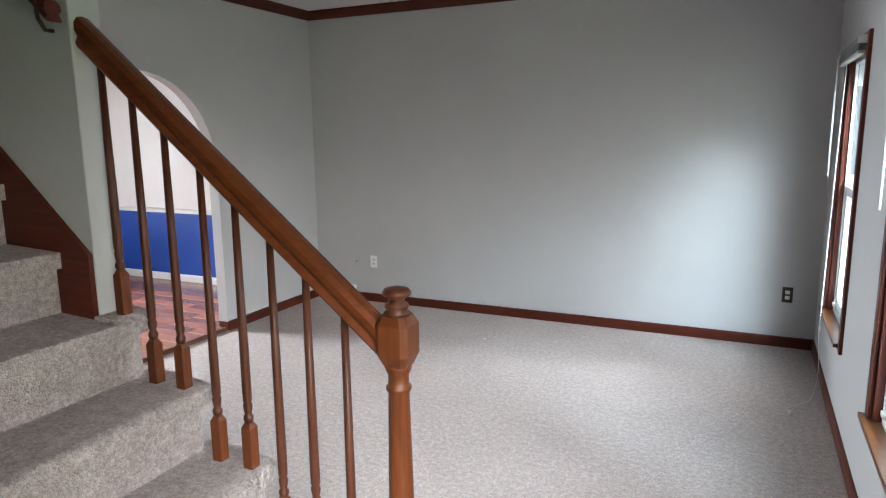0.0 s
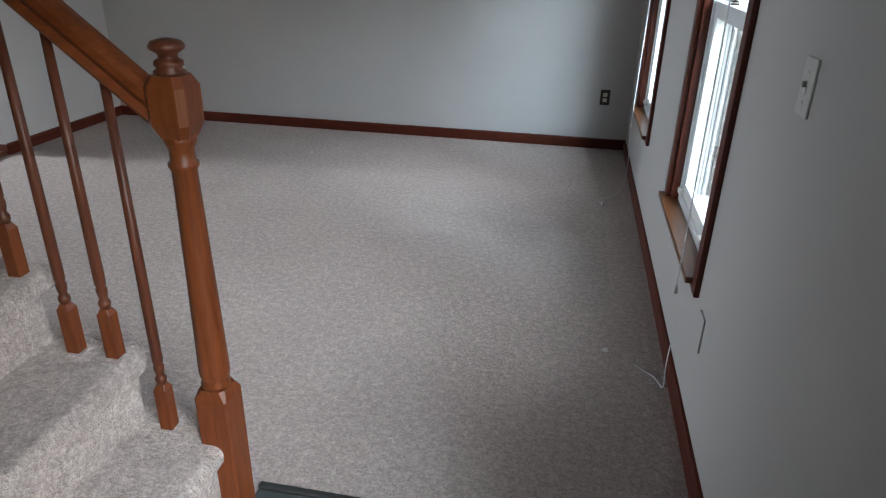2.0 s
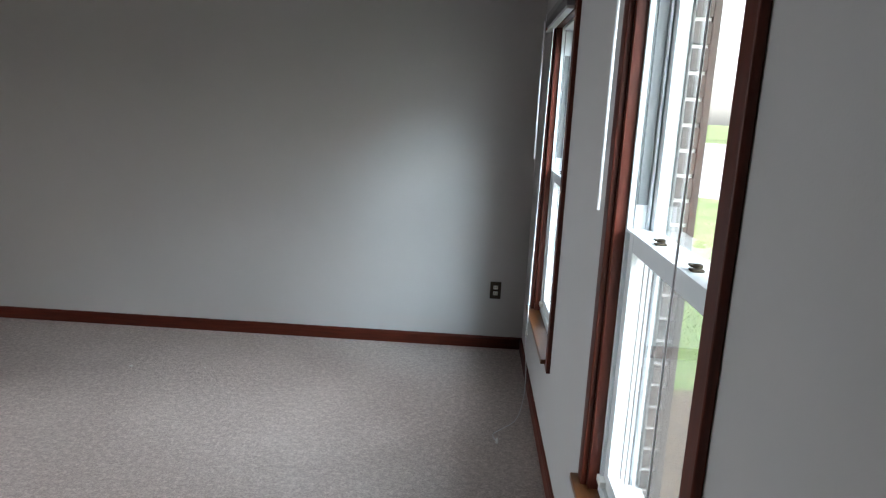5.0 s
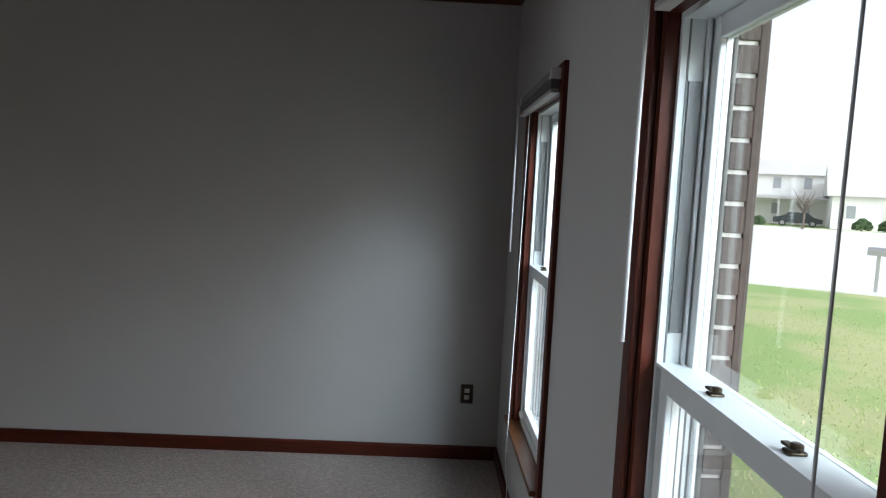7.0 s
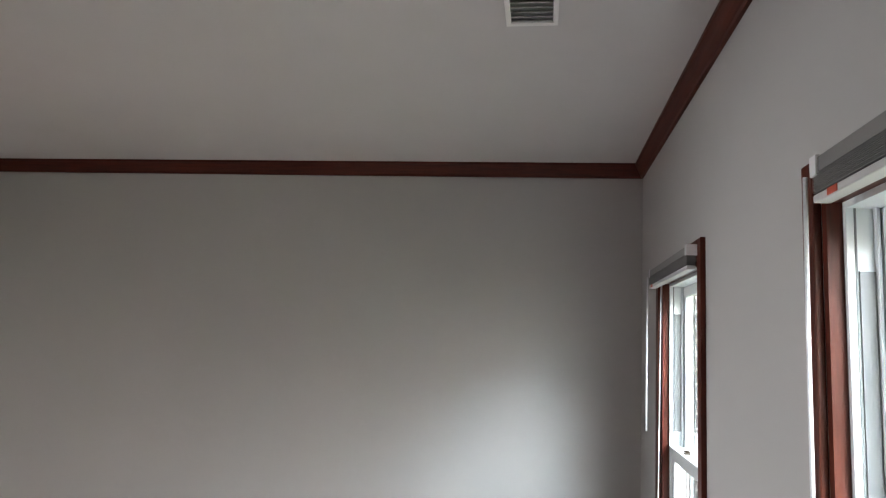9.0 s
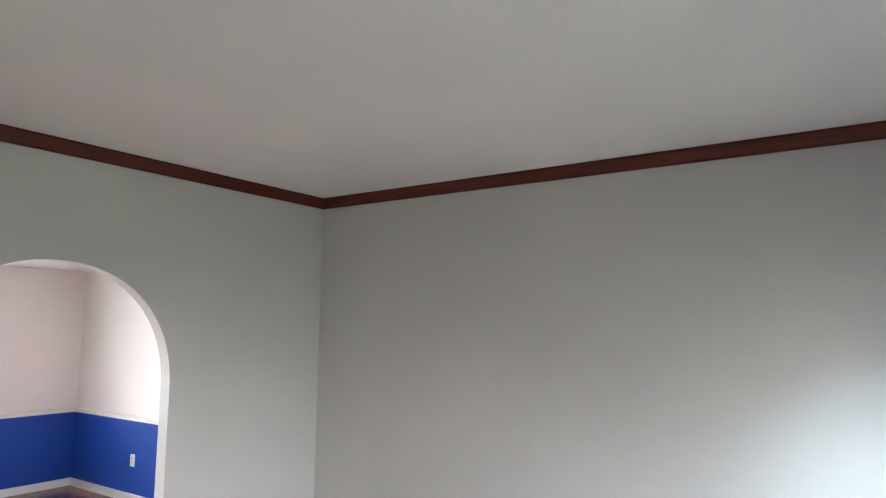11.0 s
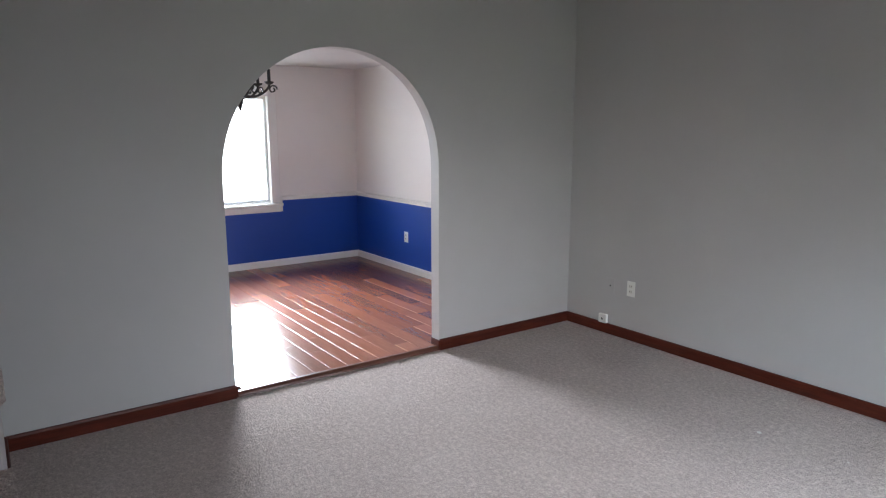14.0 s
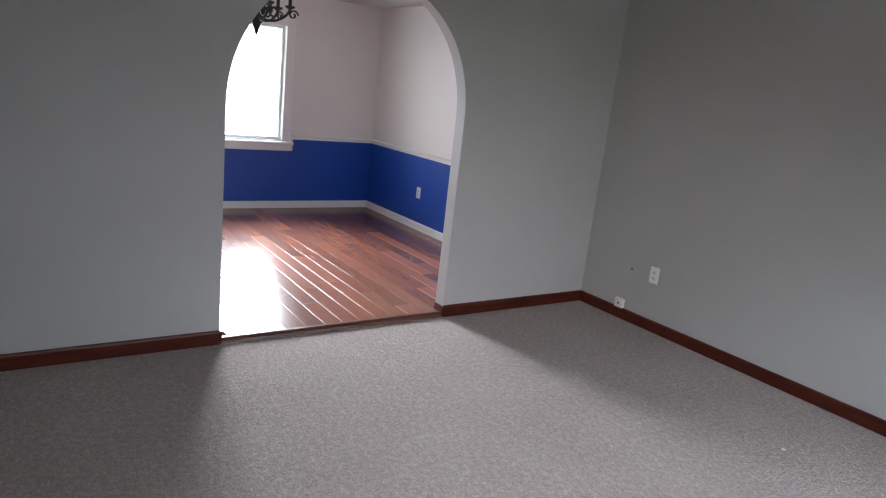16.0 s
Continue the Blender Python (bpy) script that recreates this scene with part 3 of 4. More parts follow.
run_board("chair_rail_north", CHAIR, "x", DN - 0.004, -1, DX + 0.004, XD, WHITE, "white chair rail along the dining wall", (1, 0))
run_board("chair_rail_west", CHAIR, "y", DX + 0.004, 1, DW1 + 0.115, DN - 0.004, WHITE, "white chair rail along the dining wall", (0, -1))
run_board("dining_baseboard_north", DBASE, "x", DN - 0.004, -1, DX + 0.004, XD, WHITE, "white painted baseboard in the dining room", (1, 0))
run_board("dining_baseboard_west", DBASE, "y", DX + 0.004, 1, DS, DN - 0.004, WHITE, "white painted baseboard in the dining room", (0, -1))

dw = thing("window_3", (0, 0, 0), "white-framed dining room window glaring with daylight", "window", kind="structure")
part("casing", boxes((DX, DX + 0.02, DW1, DW1 + 0.1, DZ0 - 0.01, DZ1 + 0.09), bevel=0.004), WHITE, dw)
part("casing", boxes((DX, DX + 0.02, DW0 - 0.1, DW0, DZ0 - 0.01, DZ1 + 0.09), bevel=0.004), WHITE, dw)
part("casing_head", boxes((DX, DX + 0.02, DW0, DW1, DZ1, DZ1 + 0.09), bevel=0.004), WHITE, dw)
part("sill", boxes((DX - 0.06, DX + 0.06, DW0 - 0.12, DW1 + 0.12, DZ0 - 0.045, DZ0 - 0.015), bevel=0.006), WHITE, dw)
part("apron", boxes((DX, DX + 0.018, DW0 - 0.1, DW1 + 0.1, 0.652, DZ0 - 0.046), bevel=0.004), WHITE, dw)
part("sash", boxes((DX - 0.08, DX - 0.04, DW1 - 0.03, DW1, DZ0 - 0.015, DZ1), (DX - 0.08, DX - 0.04, DW0, DW0 + 0.03, DZ0 - 0.015, DZ1), (DX - 0.08, DX - 0.04, DW0 + 0.03, DW1 - 0.03, DZ1 - 0.03, DZ1), (DX - 0.08, DX - 0.04, DW0 + 0.03, DW1 - 0.03, DZ0 - 0.015, DZ0 + 0.03), bevel=0.003), VINYL, dw)

setting("threshold", prism([(XW - 0.03, 0.0), (XW + 0.006, 0.0), (XW + 0.002, 0.014), (XW - 0.012, DFZ + 0.002), (XW - 0.03, DFZ + 0.003)], "y", ARCH_L, ARCH_R), REDOAK, "dark wooden threshold strip under the archway", "threshold")

setting("baseboard_arch_1", boxes((XD + 0.005, XW + 0.012, ARCH_R - 0.012, ARCH_R, 0.004, 0.075), bevel=0.003), TRIM_X, "short mahogany-stained baseboard return in the archway", "trim")
setting("baseboard_arch_2", boxes((XD + 0.005, XW + 0.012, ARCH_L, ARCH_L + 0.012, 0.004, 0.075), bevel=0.003), TRIM_X, "short mahogany-stained baseboard return in the archway", "trim")

# ---- outside ----
GZ = -0.5
GRASS = speckled("lawn_grass", (0.2, 0.3, 0.09), (0.36, 0.46, 0.17), 38, 0.9, 0.8, 0.03)
gv = coords(GRASS)
dry = ramp(GRASS, noise_of(GRASS, gv, 0.55, 4), [(0.42, (0.2, 0.33, 0.09)), (0.6, (0.5, 0.44, 0.25))])
old = surface(GRASS).inputs["Base Color"].links[0].from_socket
link(GRASS, mix(GRASS, 0.5, old, dry), surface(GRASS).inputs["Base Color"])
ROAD = speckled("pale_concrete_road", (0.6, 0.59, 0.57), (0.72, 0.71, 0.69), 3, 0.9)
SIDING = speckled("pale_siding", (0.78, 0.77, 0.75), (0.85, 0.84, 0.82), 4, 0.8)
ROOF = speckled("shingle_roof", (0.5, 0.48, 0.46), (0.6, 0.58, 0.56), 8, 0.9)
LEAF = speckled("shrub_leaf", (0.03, 0.06, 0.02), (0.07, 0.12, 0.04), 20, 0.8)
BARK = speckled("bark", (0.1, 0.08, 0.06), (0.2, 0.16, 0.13), 20, 0.95)
CARPAINT = material("dark_car_paint", (0.02, 0.03, 0.035), 0.25)
TYRE = material("tyre_rubber", (0.02, 0.02, 0.02), 0.8)
CARGLASS = material("car_glass", (0.03, 0.04, 0.045), 0.08)
# Pale grey base colour stands in for sky reflected in far house windows.
FARPANE = material("sky_reflect_pane", (0.34, 0.36, 0.38), 0.1)
# Self-lit white for a board added outside the dining window as bright sky.
GLOW = material("backdrop_glow", (0.9, 0.9, 0.9), 1.0)
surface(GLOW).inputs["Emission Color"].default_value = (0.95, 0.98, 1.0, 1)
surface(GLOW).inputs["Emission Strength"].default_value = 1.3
STEEL = material("grey_metal", (0.4, 0.4, 0.4), 0.4, 0.7)

setting("backdrop", boxes((-14.1, -14, -14, 10, GZ, 9)), GLOW, "glowing white board standing in for sky beyond the dining window", "backdrop")
setting("ground_lawn", boxes((-600, 600, -600, 600, GZ - 0.5, GZ)), GRASS, "green and straw-brown lawn outside", "ground")
# Added pale slab over the lawn, so the dining window shows no green.
setting("patio", boxes((-14, -9.0, -14, 10, GZ, GZ + 0.02)), ROAD, "pale slab added outside the dining window to whiten its view", "paving")

# a frame at the camera's standpoint; things across the road are placed to fit its view
FAR = pose(-0.48, -3.81, GZ, 0, 0, -28.6)


def far_thing(name, u, v, label, category):
    t = new(name)
    t.matrix_world = FAR @ pose(u, v, 0)
    return tagged(t, label, category)


setting("street", boxes((-90, 90, 19, 66, 0.0, 0.03)), ROAD, "pale concrete street running past the lawn", "road").matrix_world = FAR
setting("kerb", boxes((-90, 90, 66, 66.3, 0.0, 0.15), bevel=0.02), ROAD, "pale concrete kerb across the street", "kerb").matrix_world = FAR


def house(u, v, w, d, eave, ridge, label):
    h = far_thing("house", u, v, label, "house")
    part("wall", boxes((-w / 2, w / 2, 0, d, 0, eave)), SIDING, h)
    part("roof", prism([(-0.5, eave), (d + 0.5, eave), (d / 2, ridge)], "x", -w / 2 - 0.5, w / 2 + 0.5), ROOF, h)
    n = int(w // 2.6)
    for level in (1.0, 3.8):
        if level + 1.4 > eave:
            continue
        for k in range(n):
            x = -w / 2 + (k + 0.5) * w / n
            win = part("window", boxes((x - 0.5, x + 0.5, -0.06, 0.02, level, level + 1.4)), WHITE, h)
            part("pane", boxes((x - 0.38, x + 0.38, -0.08, -0.062, level + 0.1, level + 1.3)), FARPANE, win)
    return h


near_house = house(0.5, 82, 12, 9, 5.4, 7.3, "pale two-storey house with a porch across the street")
part("porch_roof", prism([(-2.6, 2.75), (0, 3.0), (0, 3.15), (-2.6, 2.9)], "x", -6.2, 6.2), ROOF, near_house)
for k in range(6):
    part("porch_post", boxes((-5.8 + 2.32 * k - 0.09, -5.8 + 2.32 * k + 0.09, -2.4, -2.2, 0, 2.8)), WHITE, near_house)
bm = boxes((-6, 6, -2.5, -2.4, 3.75, 3.85))
for k in range(40):
    box(bm, -6 + 0.3 * k, -5.95 + 0.3 * k, -2.48, -2.42, 2.9, 3.75)
part("balcony_rail", bm, WHITE, near_house)
house(10.5, 74, 13, 10, 3.2, 6.4, "pale single-storey house with a low gable roof")


def car(u, v):
    c = far_thing("car", u, v, "dark green-black saloon car parked across the street", "car")
    body = [(-2.2, 0.35), (2.2, 0.35), (2.25, 0.75), (1.5, 0.92), (0.85, 1.4), (-0.75, 1.42), (-1.45, 0.98), (-2.2, 0.85)]
    bm = prism(body, "y", -0.85, 0.85)
    bmesh.ops.bevel(bm, geom=bm.edges[:], offset=0.05, segments=2, profile=0.5, affect="EDGES")
    part("body", bm, CARPAINT, c)
    part("side_window", prism([(-1.2, 0.98), (1.2, 0.98), (0.75, 1.33), (-0.65, 1.34)], "y", -0.87, -0.845), CARGLASS, c)
    for x in (-1.35, 1.35):
        for y in (-0.8, 0.8):
            bm = lathe([(0.31, -0.1), (0.33, -0.08), (0.33, 0.08), (0.31, 0.1)], 18)
            bmesh.ops.transform(bm, matrix=pose(x, y, 0.33, 90), verts=bm.verts[:])
            wheel = part("wheel", bm, TYRE, c)
            bm = lathe([(0.2, -0.11), (0.2, 0.11)], 14)
            bmesh.ops.transform(bm, matrix=pose(x, y, 0.33, 90), verts=bm.verts[:])
            part("rim", bm, STEEL, wheel)


car(1.2, 76)


def shrub(u, v, r, seed):
    rr = random.Random(seed)
    s = far_thing("shrub", u, v, "clipped dark green shrub by the house", "shrub")
    bm = bmesh.new()
    for k in range(160):
        a, b, q = rr.uniform(0, 6.28), rr.uniform(0.05, 1.5), r * rr.uniform(0.7, 1.0)
        p = Vector((q * math.cos(a) * math.sin(b), q * math.sin(a) * math.sin(b), 0.2 + 1.1 * q * math.cos(b)))
        m = Matrix.Translation(p) @ Euler((rr.uniform(0, 6), rr.uniform(0, 6), 0)).to_matrix().to_4x4() @ Matrix.Diagonal((0.22, 0.22, 0.05, 1))
        bmesh.ops.create_icosphere(bm, subdivisions=1, radius=1, matrix=m)
    part("foliage", bm, LEAF, s)
    part("stem", lathe([(0.08, 0), (0.05, 0.6)], 8), BARK, s)


shrub(6.3, 70, 0.8, 1), shrub(8.4, 70, 0.85, 2), shrub(-2.2, 70.5, 0.6, 3)

tree = far_thing("bare_tree", 1.5, 66, "small bare-branched tree beside the street", "tree")
rr = random.Random(9)
part("trunk", tube([(0, 0, 0), (0.05, 0.02, 1.2), (0.0, 0.0, 2.2)], [0.12, 0.09, 0.06]), BARK, tree)
bm = bmesh.new()
for k in range(26):
    a = rr.uniform(0, 6.28)
    z0 = rr.uniform(1.4, 2.2)
    p0, e = Vector((0, 0, z0)), rr.uniform(0.7, 1.6)
    p1 = p0 + Vector((math.cos(a) * e * 0.5, math.sin(a) * e * 0.5, e * 0.6))
    p2 = p1 + Vector((math.cos(a + 0.5) * e * 0.4, math.sin(a + 0.5) * e * 0.4, e * 0.6))
    tube([p0, p1, p2], [0.04, 0.025, 0.008], bm, 5)
part("crown", bm, BARK, tree)

box_post = far_thing("mailbox", 2.2, 19.6, "grey metal mailbox on a post by the street", "mailbox")
part("post", boxes((-0.04, 0.04, -0.04, 0.04, 0, 0.95), bevel=0.006), STEEL, box_post)
bm = prism([(-0.09, 0.95), (0.09, 0.95), (0.09, 1.07), (0.06, 1.13), (0, 1.16), (-0.06, 1.13), (-0.09, 1.07)], "y", -0.25, 0.25)
bmesh.ops.rotate(bm, verts=bm.verts[:], cent=(0, 0, 1), matrix=Euler((0, 0, radians(80))).to_matrix())
part("box", bm, STEEL, box_post)

# grass tufts and a leafy bed near the windows
BED = speckled("leafy_mulch", (0.07, 0.05, 0.035), (0.3, 0.23, 0.16), 22, 0.95, 0.8, 0.03)
setting("planting_bed", prism([(0.2, -5.0), (1.5, -4.9), (1.75, -2.0), (1.6, 0.6), (0.2, 0.6)], "z", GZ, GZ + 0.03), BED, "brown leaf-strewn planting bed along the house", "planting bed")
BLADE = material("grass_blade", (0.16, 0.25, 0.06), 0.8)
geo = BLADE.node_tree.nodes.new("ShaderNodeNewGeometry")
link(BLADE, ramp(BLADE, geo.outputs["Random Per Island"], [(0.0, (0.24, 0.38, 0.1)), (0.55, (0.36, 0.48, 0.16)), (0.8, (0.52, 0.5, 0.24)), (1.0, (0.6, 0.52, 0.32))]), surface(BLADE).inputs["Base Color"])
rr = random.Random(21)
verts, faces = [], []
for k in range(26000):
    r, a = 2.2 + 14 * rr.random() ** 1.4, radians(rr.uniform(8, 62))
    x, y = -0.5 + r * math.sin(a), -3.8 + r * math.cos(a)
    if x < 1.7:
        continue
    w, h, q = rr.uniform(0.004, 0.009), rr.uniform(0.02, 0.045), rr.uniform(0, 6.28)
    lean = (rr.uniform(-0.04, 0.04), rr.uniform(-0.04, 0.04))
    n = len(verts)
    verts += [(x - w * math.cos(q), y - w * math.sin(q), GZ), (x + w * math.cos(q), y + w * math.sin(q), GZ), (x + lean[0], y + lean[1], GZ + h)]
    faces.append((n, n + 1, n + 2))
me = bpy.data.meshes.new("grass")
me.from_pydata(verts, [], faces)
me.materials.append(BLADE)
tagged(new("grass", me), "short green and straw-coloured grass blades on the lawn", "grass", kind="stuff")

# brick skin outside the windows
skin = bmesh.new()
g = 0.047
ys = [SOUTH, *DOORWAY, WINDOWS[0][0] + g, WINDOWS[0][1] - g, WINDOWS[1][0] + g, WINDOWS[1][1] - g, 0.14]
for k in range(7):
    if k % 2 == 0:
        box(skin, 0.145, 0.19, ys[k], ys[k + 1], GZ, H + 0.1)
    else:
        box(skin, 0.145, 0.19, ys[k], ys[k + 1], GZ, 0 if k == 1 else SILL - 0.02)
        box(skin, 0.145, 0.19, ys[k], ys[k + 1], (DOOR_H if k == 1 else HEAD) + 0.02, H + 0.1)
facade = setting("facade_brick", skin, MORTAR, "brown brick facade with pale mortar joints outside the windows", "wall")
bb = boxes((0.1455, 0.2, 0, 0.2, 0, 0.0555), bevel=0.0015)
brick = bpy.data.meshes.new("brick")
bb.to_mesh(brick), bb.free()
brick.materials.append(BRICK)
COURSE = 0.0652
for y0, y1 in WINDOWS:
    for k in range(29):
        z = 0.31 + COURSE * k
        ob = new("brick", brick)
        ob.parent, ob.location = facade, (0, y1 - g - 0.006, z)
        ob = new("brick", brick)
        ob.parent, ob.location = facade, (0, y0 + g + 0.006 - 0.2, z)
    # Brick-coloured strips stand in for shade at the joints' outer ends.
    for y in (y1 - g - 0.008, y0 + g - 0.012):
        part("corner_strip", boxes((0.186, 0.207, y, y + 0.02, GZ + 0.01, HEAD + 0.015), bevel=0.003), BRICK, facade)


# ---- small things on the walls ----
def plate_thing(name, m, label, category, plate_mat, kind):
    """A wall plate in its own frame: x across, z up, facing -y."""
    t = new(name)
    tagged(t, label, category)
    part("cover_plate", boxes((-0.036, 0.036, -0.006, 0.0, -0.058, 0.058), bevel=0.0025), plate_mat, t)
    if kind == "switch":
        part("toggle", boxes((-0.004, 0.004, -0.015, -0.005, 0.0, 0.012), bevel=0.0015), TOGGLE, t, "small dark toggle")
        part("slot", boxes((-0.006, 0.006, -0.0075, -0.0055, -0.013, 0.013)), SOCKET, t)
        for z in (-0.03, 0.03):
            bm = lathe([(0.0035, 0), (0.003, 0.0015)], 10)
            bmesh.ops.transform(bm, matrix=pose(0, -0.0055, z, 90), verts=bm.verts[:])
            part("screw", bm, STEEL, t)
    elif kind == "outlet":
        for z in (-0.02, 0.02):
            bm = boxes((-0.015, 0.015, -0.0085, -0.0055, z - 0.013, z + 0.013), bevel=0.0015)
            s = part("socket", bm, SOCKET, t)
            part("slot", boxes((-0.008, -0.0055, -0.0092, -0.008, z - 0.005, z + 0.006), (0.0055, 0.008, -0.0092, -0.008, z - 0.005, z + 0.006)), DARK, s)
    elif kind == "jack":
        part("slot", boxes((-0.006, 0.006, -0.0075, -0.0055, -0.006, 0.006)), DARK, t)
    t.matrix_world = m
    return t


plate_thing("light_switch", pose(0, -3.777, 1.186, 0, 0, -90), "off-white light switch plate with a dark toggle", "light switch", SWITCHPLATE, "switch")
plate_thing("wall_outlet", pose(-0.196, 0, 0.4), "ivory duplex outlet in a dark bronze plate", "outlet", BRASS, "outlet")
plate_thing("wall_outlet", pose(-3.736, 0, 0.394), "white duplex outlet on the grey-white wall", "outlet", PLATE, "outlet")
plate_thing("cable_plate", pose(-3.93, 0, 0.385), "wall-coloured blank cable plate with a small hole", "wall plate", WALL, "jack")
plate_thing("cable_plate", pose(0, -3.365, 0.37, 0, 0, -90), "wall-coloured blank plate below the window", "wall plate", WALL, "blank")
plate_thing("wall_outlet", pose(-6.674, DN - 0.004, 0.411), "white duplex outlet on the blue wainscot", "outlet", PLATE, "outlet")

jack = thing("phone_jack", (-3.98, -0.001, 0.08), "small white phone jack box above the baseboard", "phone jack")
part("jack_box", boxes((-0.038, 0.038, -0.028, 0, 0, 0.07), bevel=0.006), PLATE, jack)
part("socket", boxes((-0.007, 0.007, -0.0295, -0.0275, 0.026, 0.04)), DARK, jack)

vent = thing("ceiling_vent", (-0.612, -1.9, H), "white ceiling air register with dark slots", "vent")
part("frame", boxes((-0.085, 0.085, -0.155, -0.14, -0.008, 0), (-0.085, 0.085, 0.135, 0.155, -0.008, 0), (-0.085, -0.068, -0.14, 0.135, -0.008, 0), (0.068, 0.085, -0.14, 0.135, -0.008, 0), bevel=0.002), WHITE, vent)
part("backing", boxes((-0.068, 0.068, -0.14, 0.135, -0.002, 0)), GREYVINYL, vent)
for k in range(9):
    bm = boxes((-0.066, 0.066, -0.013, 0.013, -0.0006, 0.0006))
    bmesh.ops.transform(bm, matrix=pose(0, -0.12 + 0.03 * k, -0.006, 40), verts=bm.verts[:])
    part("slat", bm, WHITE, vent)

run_board("baseboard_entry", [(0.0, 0.0), (0.013, 0.0), (0.013, 0.1), (0.0, 0.11)], "y", 0, -1, SOUTH, -3.902, SLATE, "dark slate baseboard beside the entry tiles")


# ---- blind cords and lint ----
def cord(name, pts, label):
    t = new(name)
    tagged(t, label, "cord")
    t.location = pts[-1]
    inv = Matrix.Translation(pts[-1]).inverted()
    bm = tube(pts, 0.0021, None, 6)
    bmesh.ops.transform(bm, matrix=inv, verts=bm.verts[:])
    part("string", bm, CLEAR, t, "", True)
    return t, inv


def tassel(t, inv, p):
    bm = lathe([(0.003, 0.03), (0.006, 0.02), (0.007, 0.004), (0.005, 0)], 10)
    bmesh.ops.transform(bm, matrix=inv @ Matrix.Translation(p), verts=bm.verts[:])
    part("tassel", bm, PLATE, t, "", True)


def curve(points, n=10):
    """A smooth line through the points."""
    out = []
    p = [Vector(q) for q in points]
    for k in range(len(p) - 1):
        a, b, c, d = p[max(k - 1, 0)], p[k], p[k + 1], p[min(k + 2, len(p) - 1)]
        for j in range(n):
            t = j / n
            out.append(0.5 * ((2 * b) + (c - a) * t + (2 * a - 5 * b + 4 * c - d) * t * t + (3 * b - a - 3 * c + d) * t ** 3))
    return out + [p[-1]]


pts = curve([(-0.052, -3.165, 2.01), (-0.058, -3.172, 1.3), (-0.06, -3.19, 0.5), (-0.06, -3.192, 0.43)])
t, inv = cord("blind_cord", pts, "thin white blind cord hanging over the sill")
tassel(t, inv, (-0.06, -3.192, 0.405))
pts = curve([(-0.034, -0.8, 1.99), (-0.05, -0.8, 0.5), (-0.052, -0.8, 0.36), (-0.04, -0.83, 0.16), (-0.055, -0.93, 0.05), (-0.1, -1.08, 0.012), (-0.17, -1.17, 0.006), (-0.22, -1.24, 0.005), (-0.2, -1.32, 0.006)])
t, inv = cord("blind_cord", pts, "thin white blind cord trailing onto the carpet")
tassel(t, inv, (-0.05, -0.8, 0.375)), tassel(t, inv, (-0.204, -1.324, 0.004))
pts = curve([(-0.02, -3.08, 0.14), (-0.03, -3.12, 0.07), (-0.035, -3.16, 0.01), (-0.06, -3.1, 0.006), (-0.1, -3.06, 0.005), (-0.13, -3.05, 0.02)])
cord("loose_cord", pts, "loose end of white cord on the carpet")

for x, y, r in ((-0.23, -2.949, 0.015), (-2.317, -0.697, 0.012), (-2.9, -1.0, 0.006), (-1.9, -0.65, 0.006)):
    bm = bmesh.new()
    bmesh.ops.create_icosphere(bm, subdivisions=1, radius=r)
    for v in bm.verts:
        v.co *= 0.7 + 0.6 * noise.random()
        v.co.z = v.co.z * 0.5 + r * 0.3
    ob = tagged(mesh_object("lint", bm, LINT), "small white scrap of lint on the carpet", "lint", "carpet lint")
    ob.location = (x, y, 0.0)

# ---- chandelier ----
CX, CY = -6.0, -2.118
lamp = thing("chandelier", (CX, CY, DH), "black wrought-iron chandelier with scroll arms and candles", "chandelier")
part("canopy", lathe([(0.06, -0.03), (0.065, -0.01), (0.065, 0)], 18), IRON, lamp)
part("stem", lathe([(0.006, -0.5), (0.022, -0.45), (0.012, -0.42), (0.026, -0.39), (0.012, -0.36), (0.012, -0.25), (0.02, -0.22), (0.008, -0.18), (0.006, -0.03)], 12), IRON, lamp, "", True)
for k in range(4):
    outline = [(0.0, -0.547), (0.02, -0.51), (0.016, -0.505), (0.036, -0.475), (0.026, -0.472), (0.052, -0.442), (0.03, -0.446), (0.02, -0.43), (0, -0.43)]
    bm = prism(outline, "y", -0.003, 0.003)
    for v in bm.verts:
        v.co.x += 0.002
    bmesh.ops.rotate(bm, verts=bm.verts[:], cent=(0, 0, 0), matrix=Euler((0, 0, k * math.pi / 2 + 0.4)).to_matrix())
    part("finial_leaf", bm, IRON, lamp)
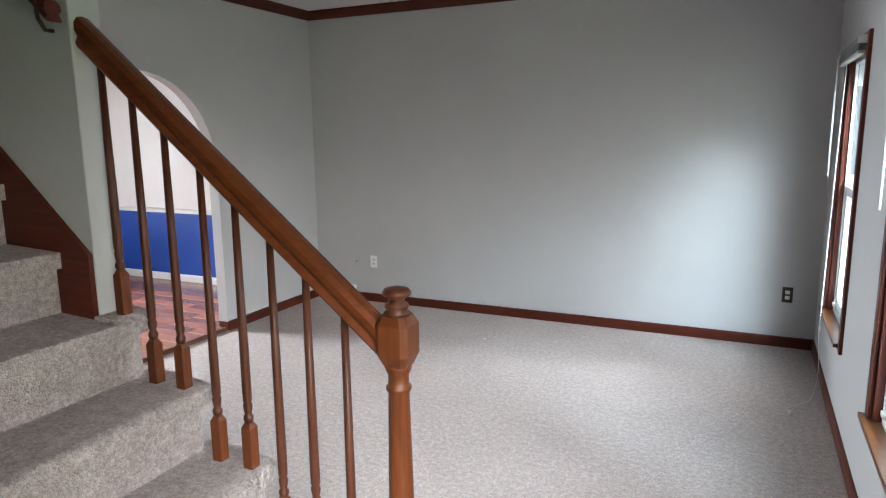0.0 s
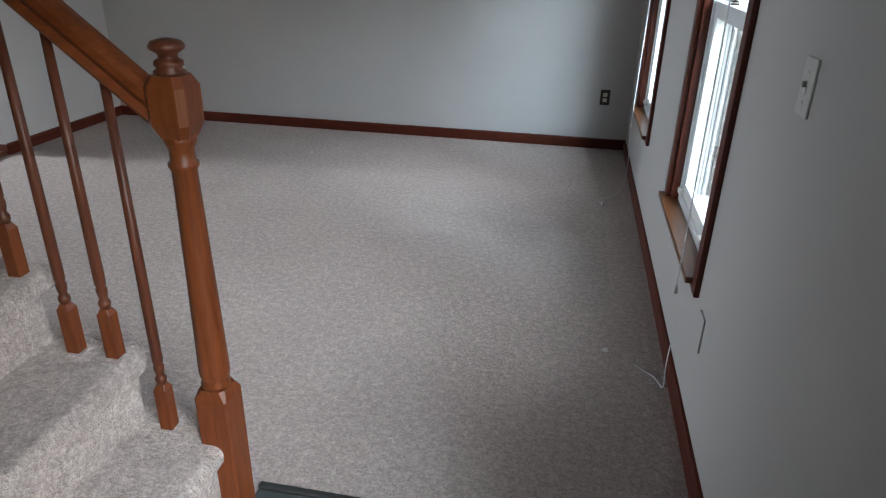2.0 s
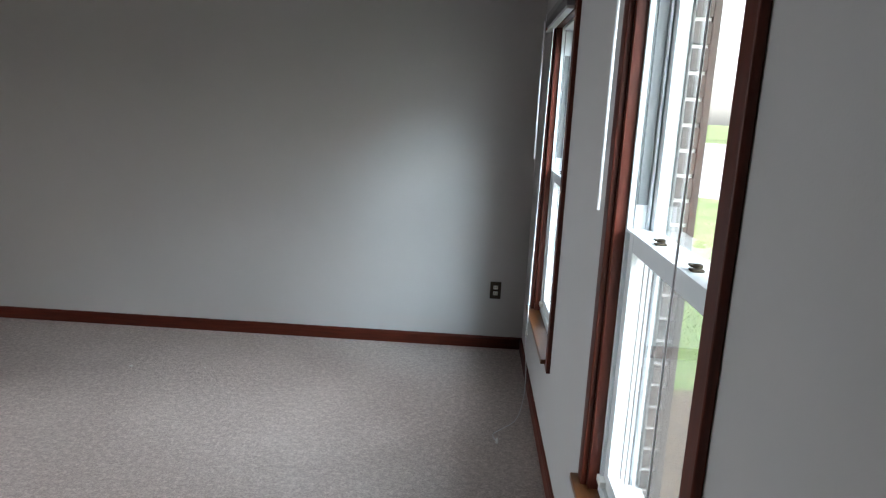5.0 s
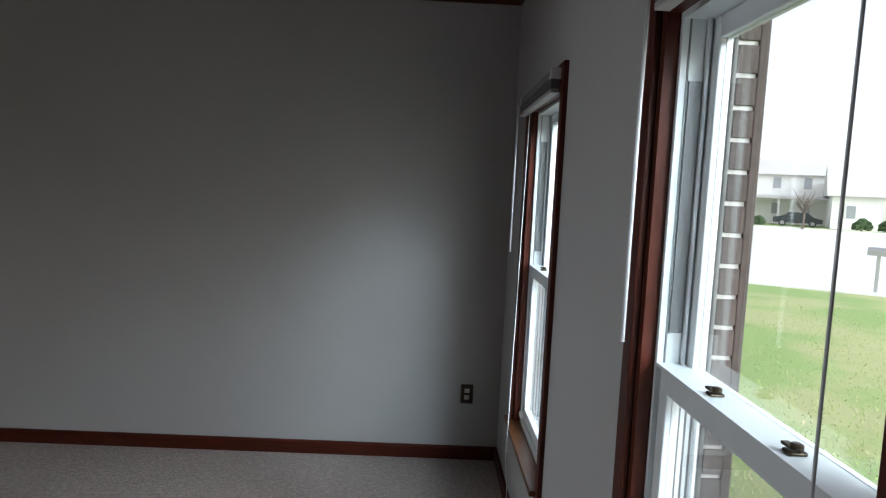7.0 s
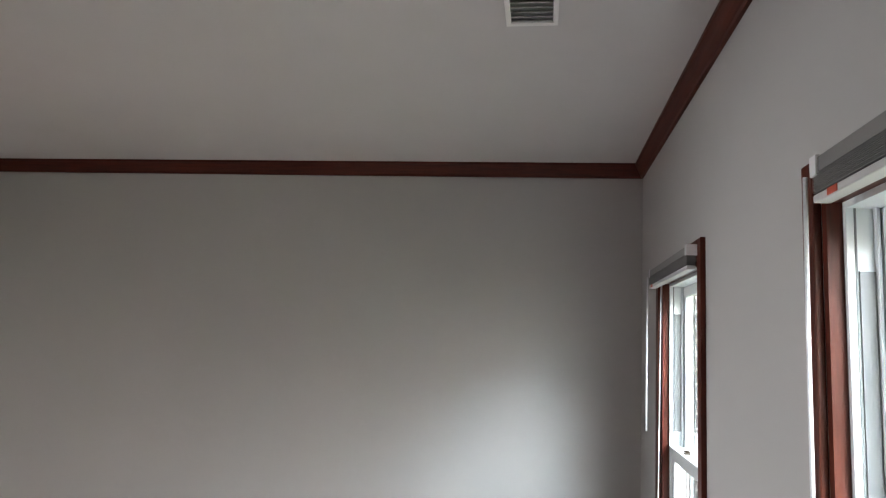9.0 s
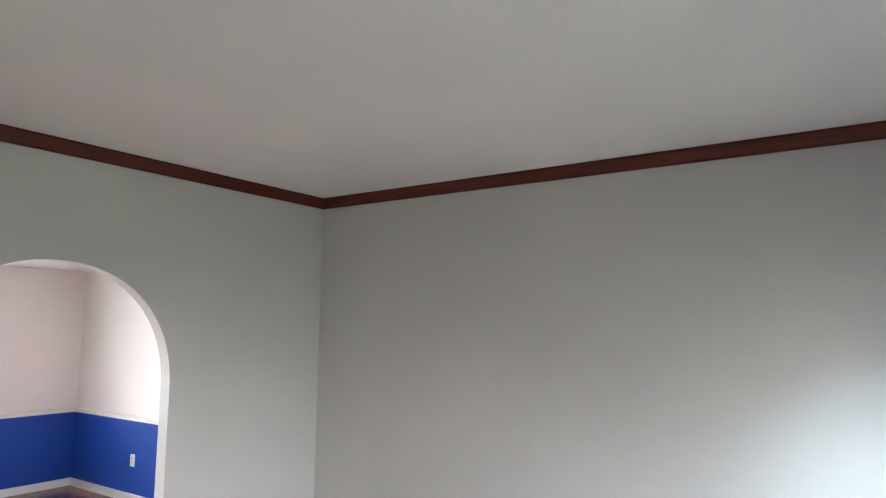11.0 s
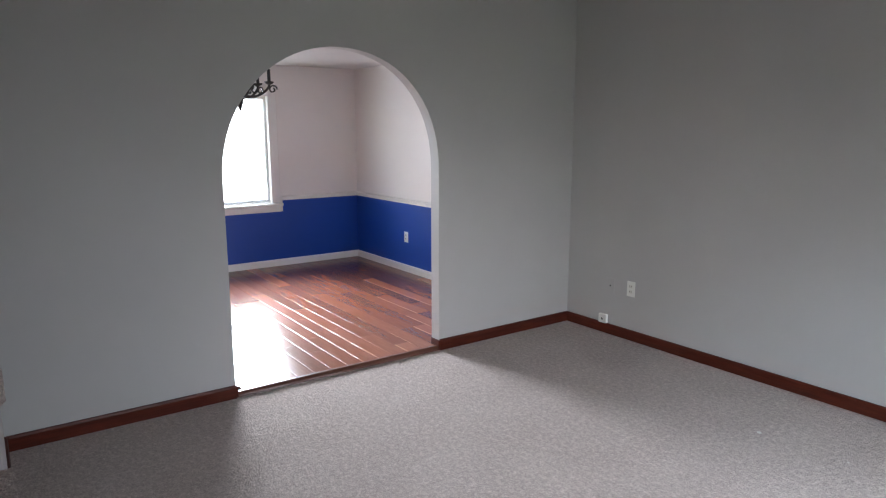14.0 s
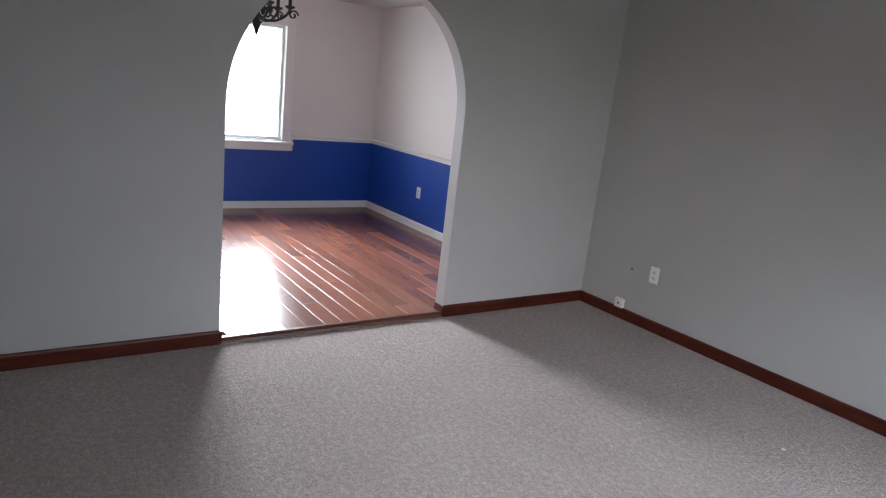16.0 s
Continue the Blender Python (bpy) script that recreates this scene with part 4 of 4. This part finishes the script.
for k in range(6):
    a = k * math.pi / 3 + 0.03
    ca, sa = math.cos(a), math.sin(a)

    def at(r, z):
        return (r * ca, r * sa, z)

    def spiral(r, z, size, turns, way):
        return [at(r + way * size * math.cos(q) * (1 - q / turns), z + size * math.sin(q) * (1 - q / turns)) for q in (0.45 * j for j in range(int(0.85 * turns / 0.45)))]
    arm = part("arm", tube(curve([at(0.015, -0.4), at(0.07, -0.43), at(0.14, -0.425), at(0.2, -0.39), at(0.232, -0.35), at(0.235, -0.325)], 6), 0.0095), IRON, lamp, "", True)
    part("scroll", tube(spiral(0.115, -0.375, 0.046, 10, -1), 0.0075), IRON, arm, "", True)
    part("scroll", tube(spiral(0.262, -0.375, 0.036, 10, 1), 0.007), IRON, arm, "", True)
    part("scroll", tube(spiral(0.06, -0.345, 0.03, 9, 1), 0.0065), IRON, arm, "", True)
    bm = lathe([(0.008, -0.34), (0.03, -0.328), (0.038, -0.318), (0.036, -0.313), (0.012, -0.315)], 14, None, 0.235 * ca, 0.235 * sa)
    part("drip_pan", bm, IRON, arm, "", True)
    part("candle_sleeve", lathe([(0.013, -0.316), (0.013, -0.22), (0.007, -0.215), (0.008, -0.2), (0.003, -0.18)], 12, None, 0.235 * ca, 0.235 * sa), IRON, arm, "", True)


# ---- floors laid in pieces ----
def shared_piece(name, me, parent, place):
    ob = new(name, me)
    ob.parent = parent
    ob.location = place
    return ob


def piece_mesh(name, mat, *spec, bevel):
    b = boxes(spec, bevel=bevel)
    me = bpy.data.meshes.new(name)
    b.to_mesh(me), b.free()
    me.materials.append(mat)
    return me


dining_floor = setting("floor_dining", boxes((DX, XD, DS, DN, -0.12, DFZ - 0.012), (XD, XW - 0.03, ARCH_L, ARCH_R, 0.001, DFZ - 0.012)), DARK, "glossy reddish-brown wooden plank floor", "floor")
rng = random.Random(4)
plank_w = 0.118
meshes = {}
y = DN - 0.006 - plank_w
while y > DS:
    x = DX + 0.006
    L = 0.1 * rng.randint(3, 12)
    through_arch = y > ARCH_L + 0.01 and y + plank_w < ARCH_R - 0.01
    end = XW - 0.031 if through_arch else XD - 0.001
    while x < end - 0.01:
        L = round(min(L, end - x), 3)
        if end - x - L < 0.12:
            L = round(end - x, 3)
        if L not in meshes:
            meshes[L] = piece_mesh("plank", PLANK, 0, L - 0.0016, 0, plank_w - 0.0016, -0.012, 0.0, bevel=0.0012)
        shared_piece("plank", meshes[L], dining_floor, (x, y, DFZ))
        x += L
        L = 0.1 * rng.randint(5, 13)
    y -= plank_w

entry = setting("floor_entry", boxes((-1.235, 0, SOUTH, -3.9, -0.12, -0.012)), GROUT, "dark slate tile floor of the entry", "floor")
ts = 0.305
tile = piece_mesh("slate_tile", SLATE, 0, ts - 0.006, 0, ts - 0.006, -0.012, -0.002, bevel=0.002)
for i in range(4):
    for j in range(9):
        shared_piece("slate_tile", tile, entry, (-1.235 + ts * i + 0.003, -3.9 - ts * (j + 1), 0.0))
setting("carpet_edge", boxes((-1.235, 0, -3.9, -3.879, -0.01, 0.004), bevel=0.003), DARK, "dark transition strip between carpet and slate", "trim")
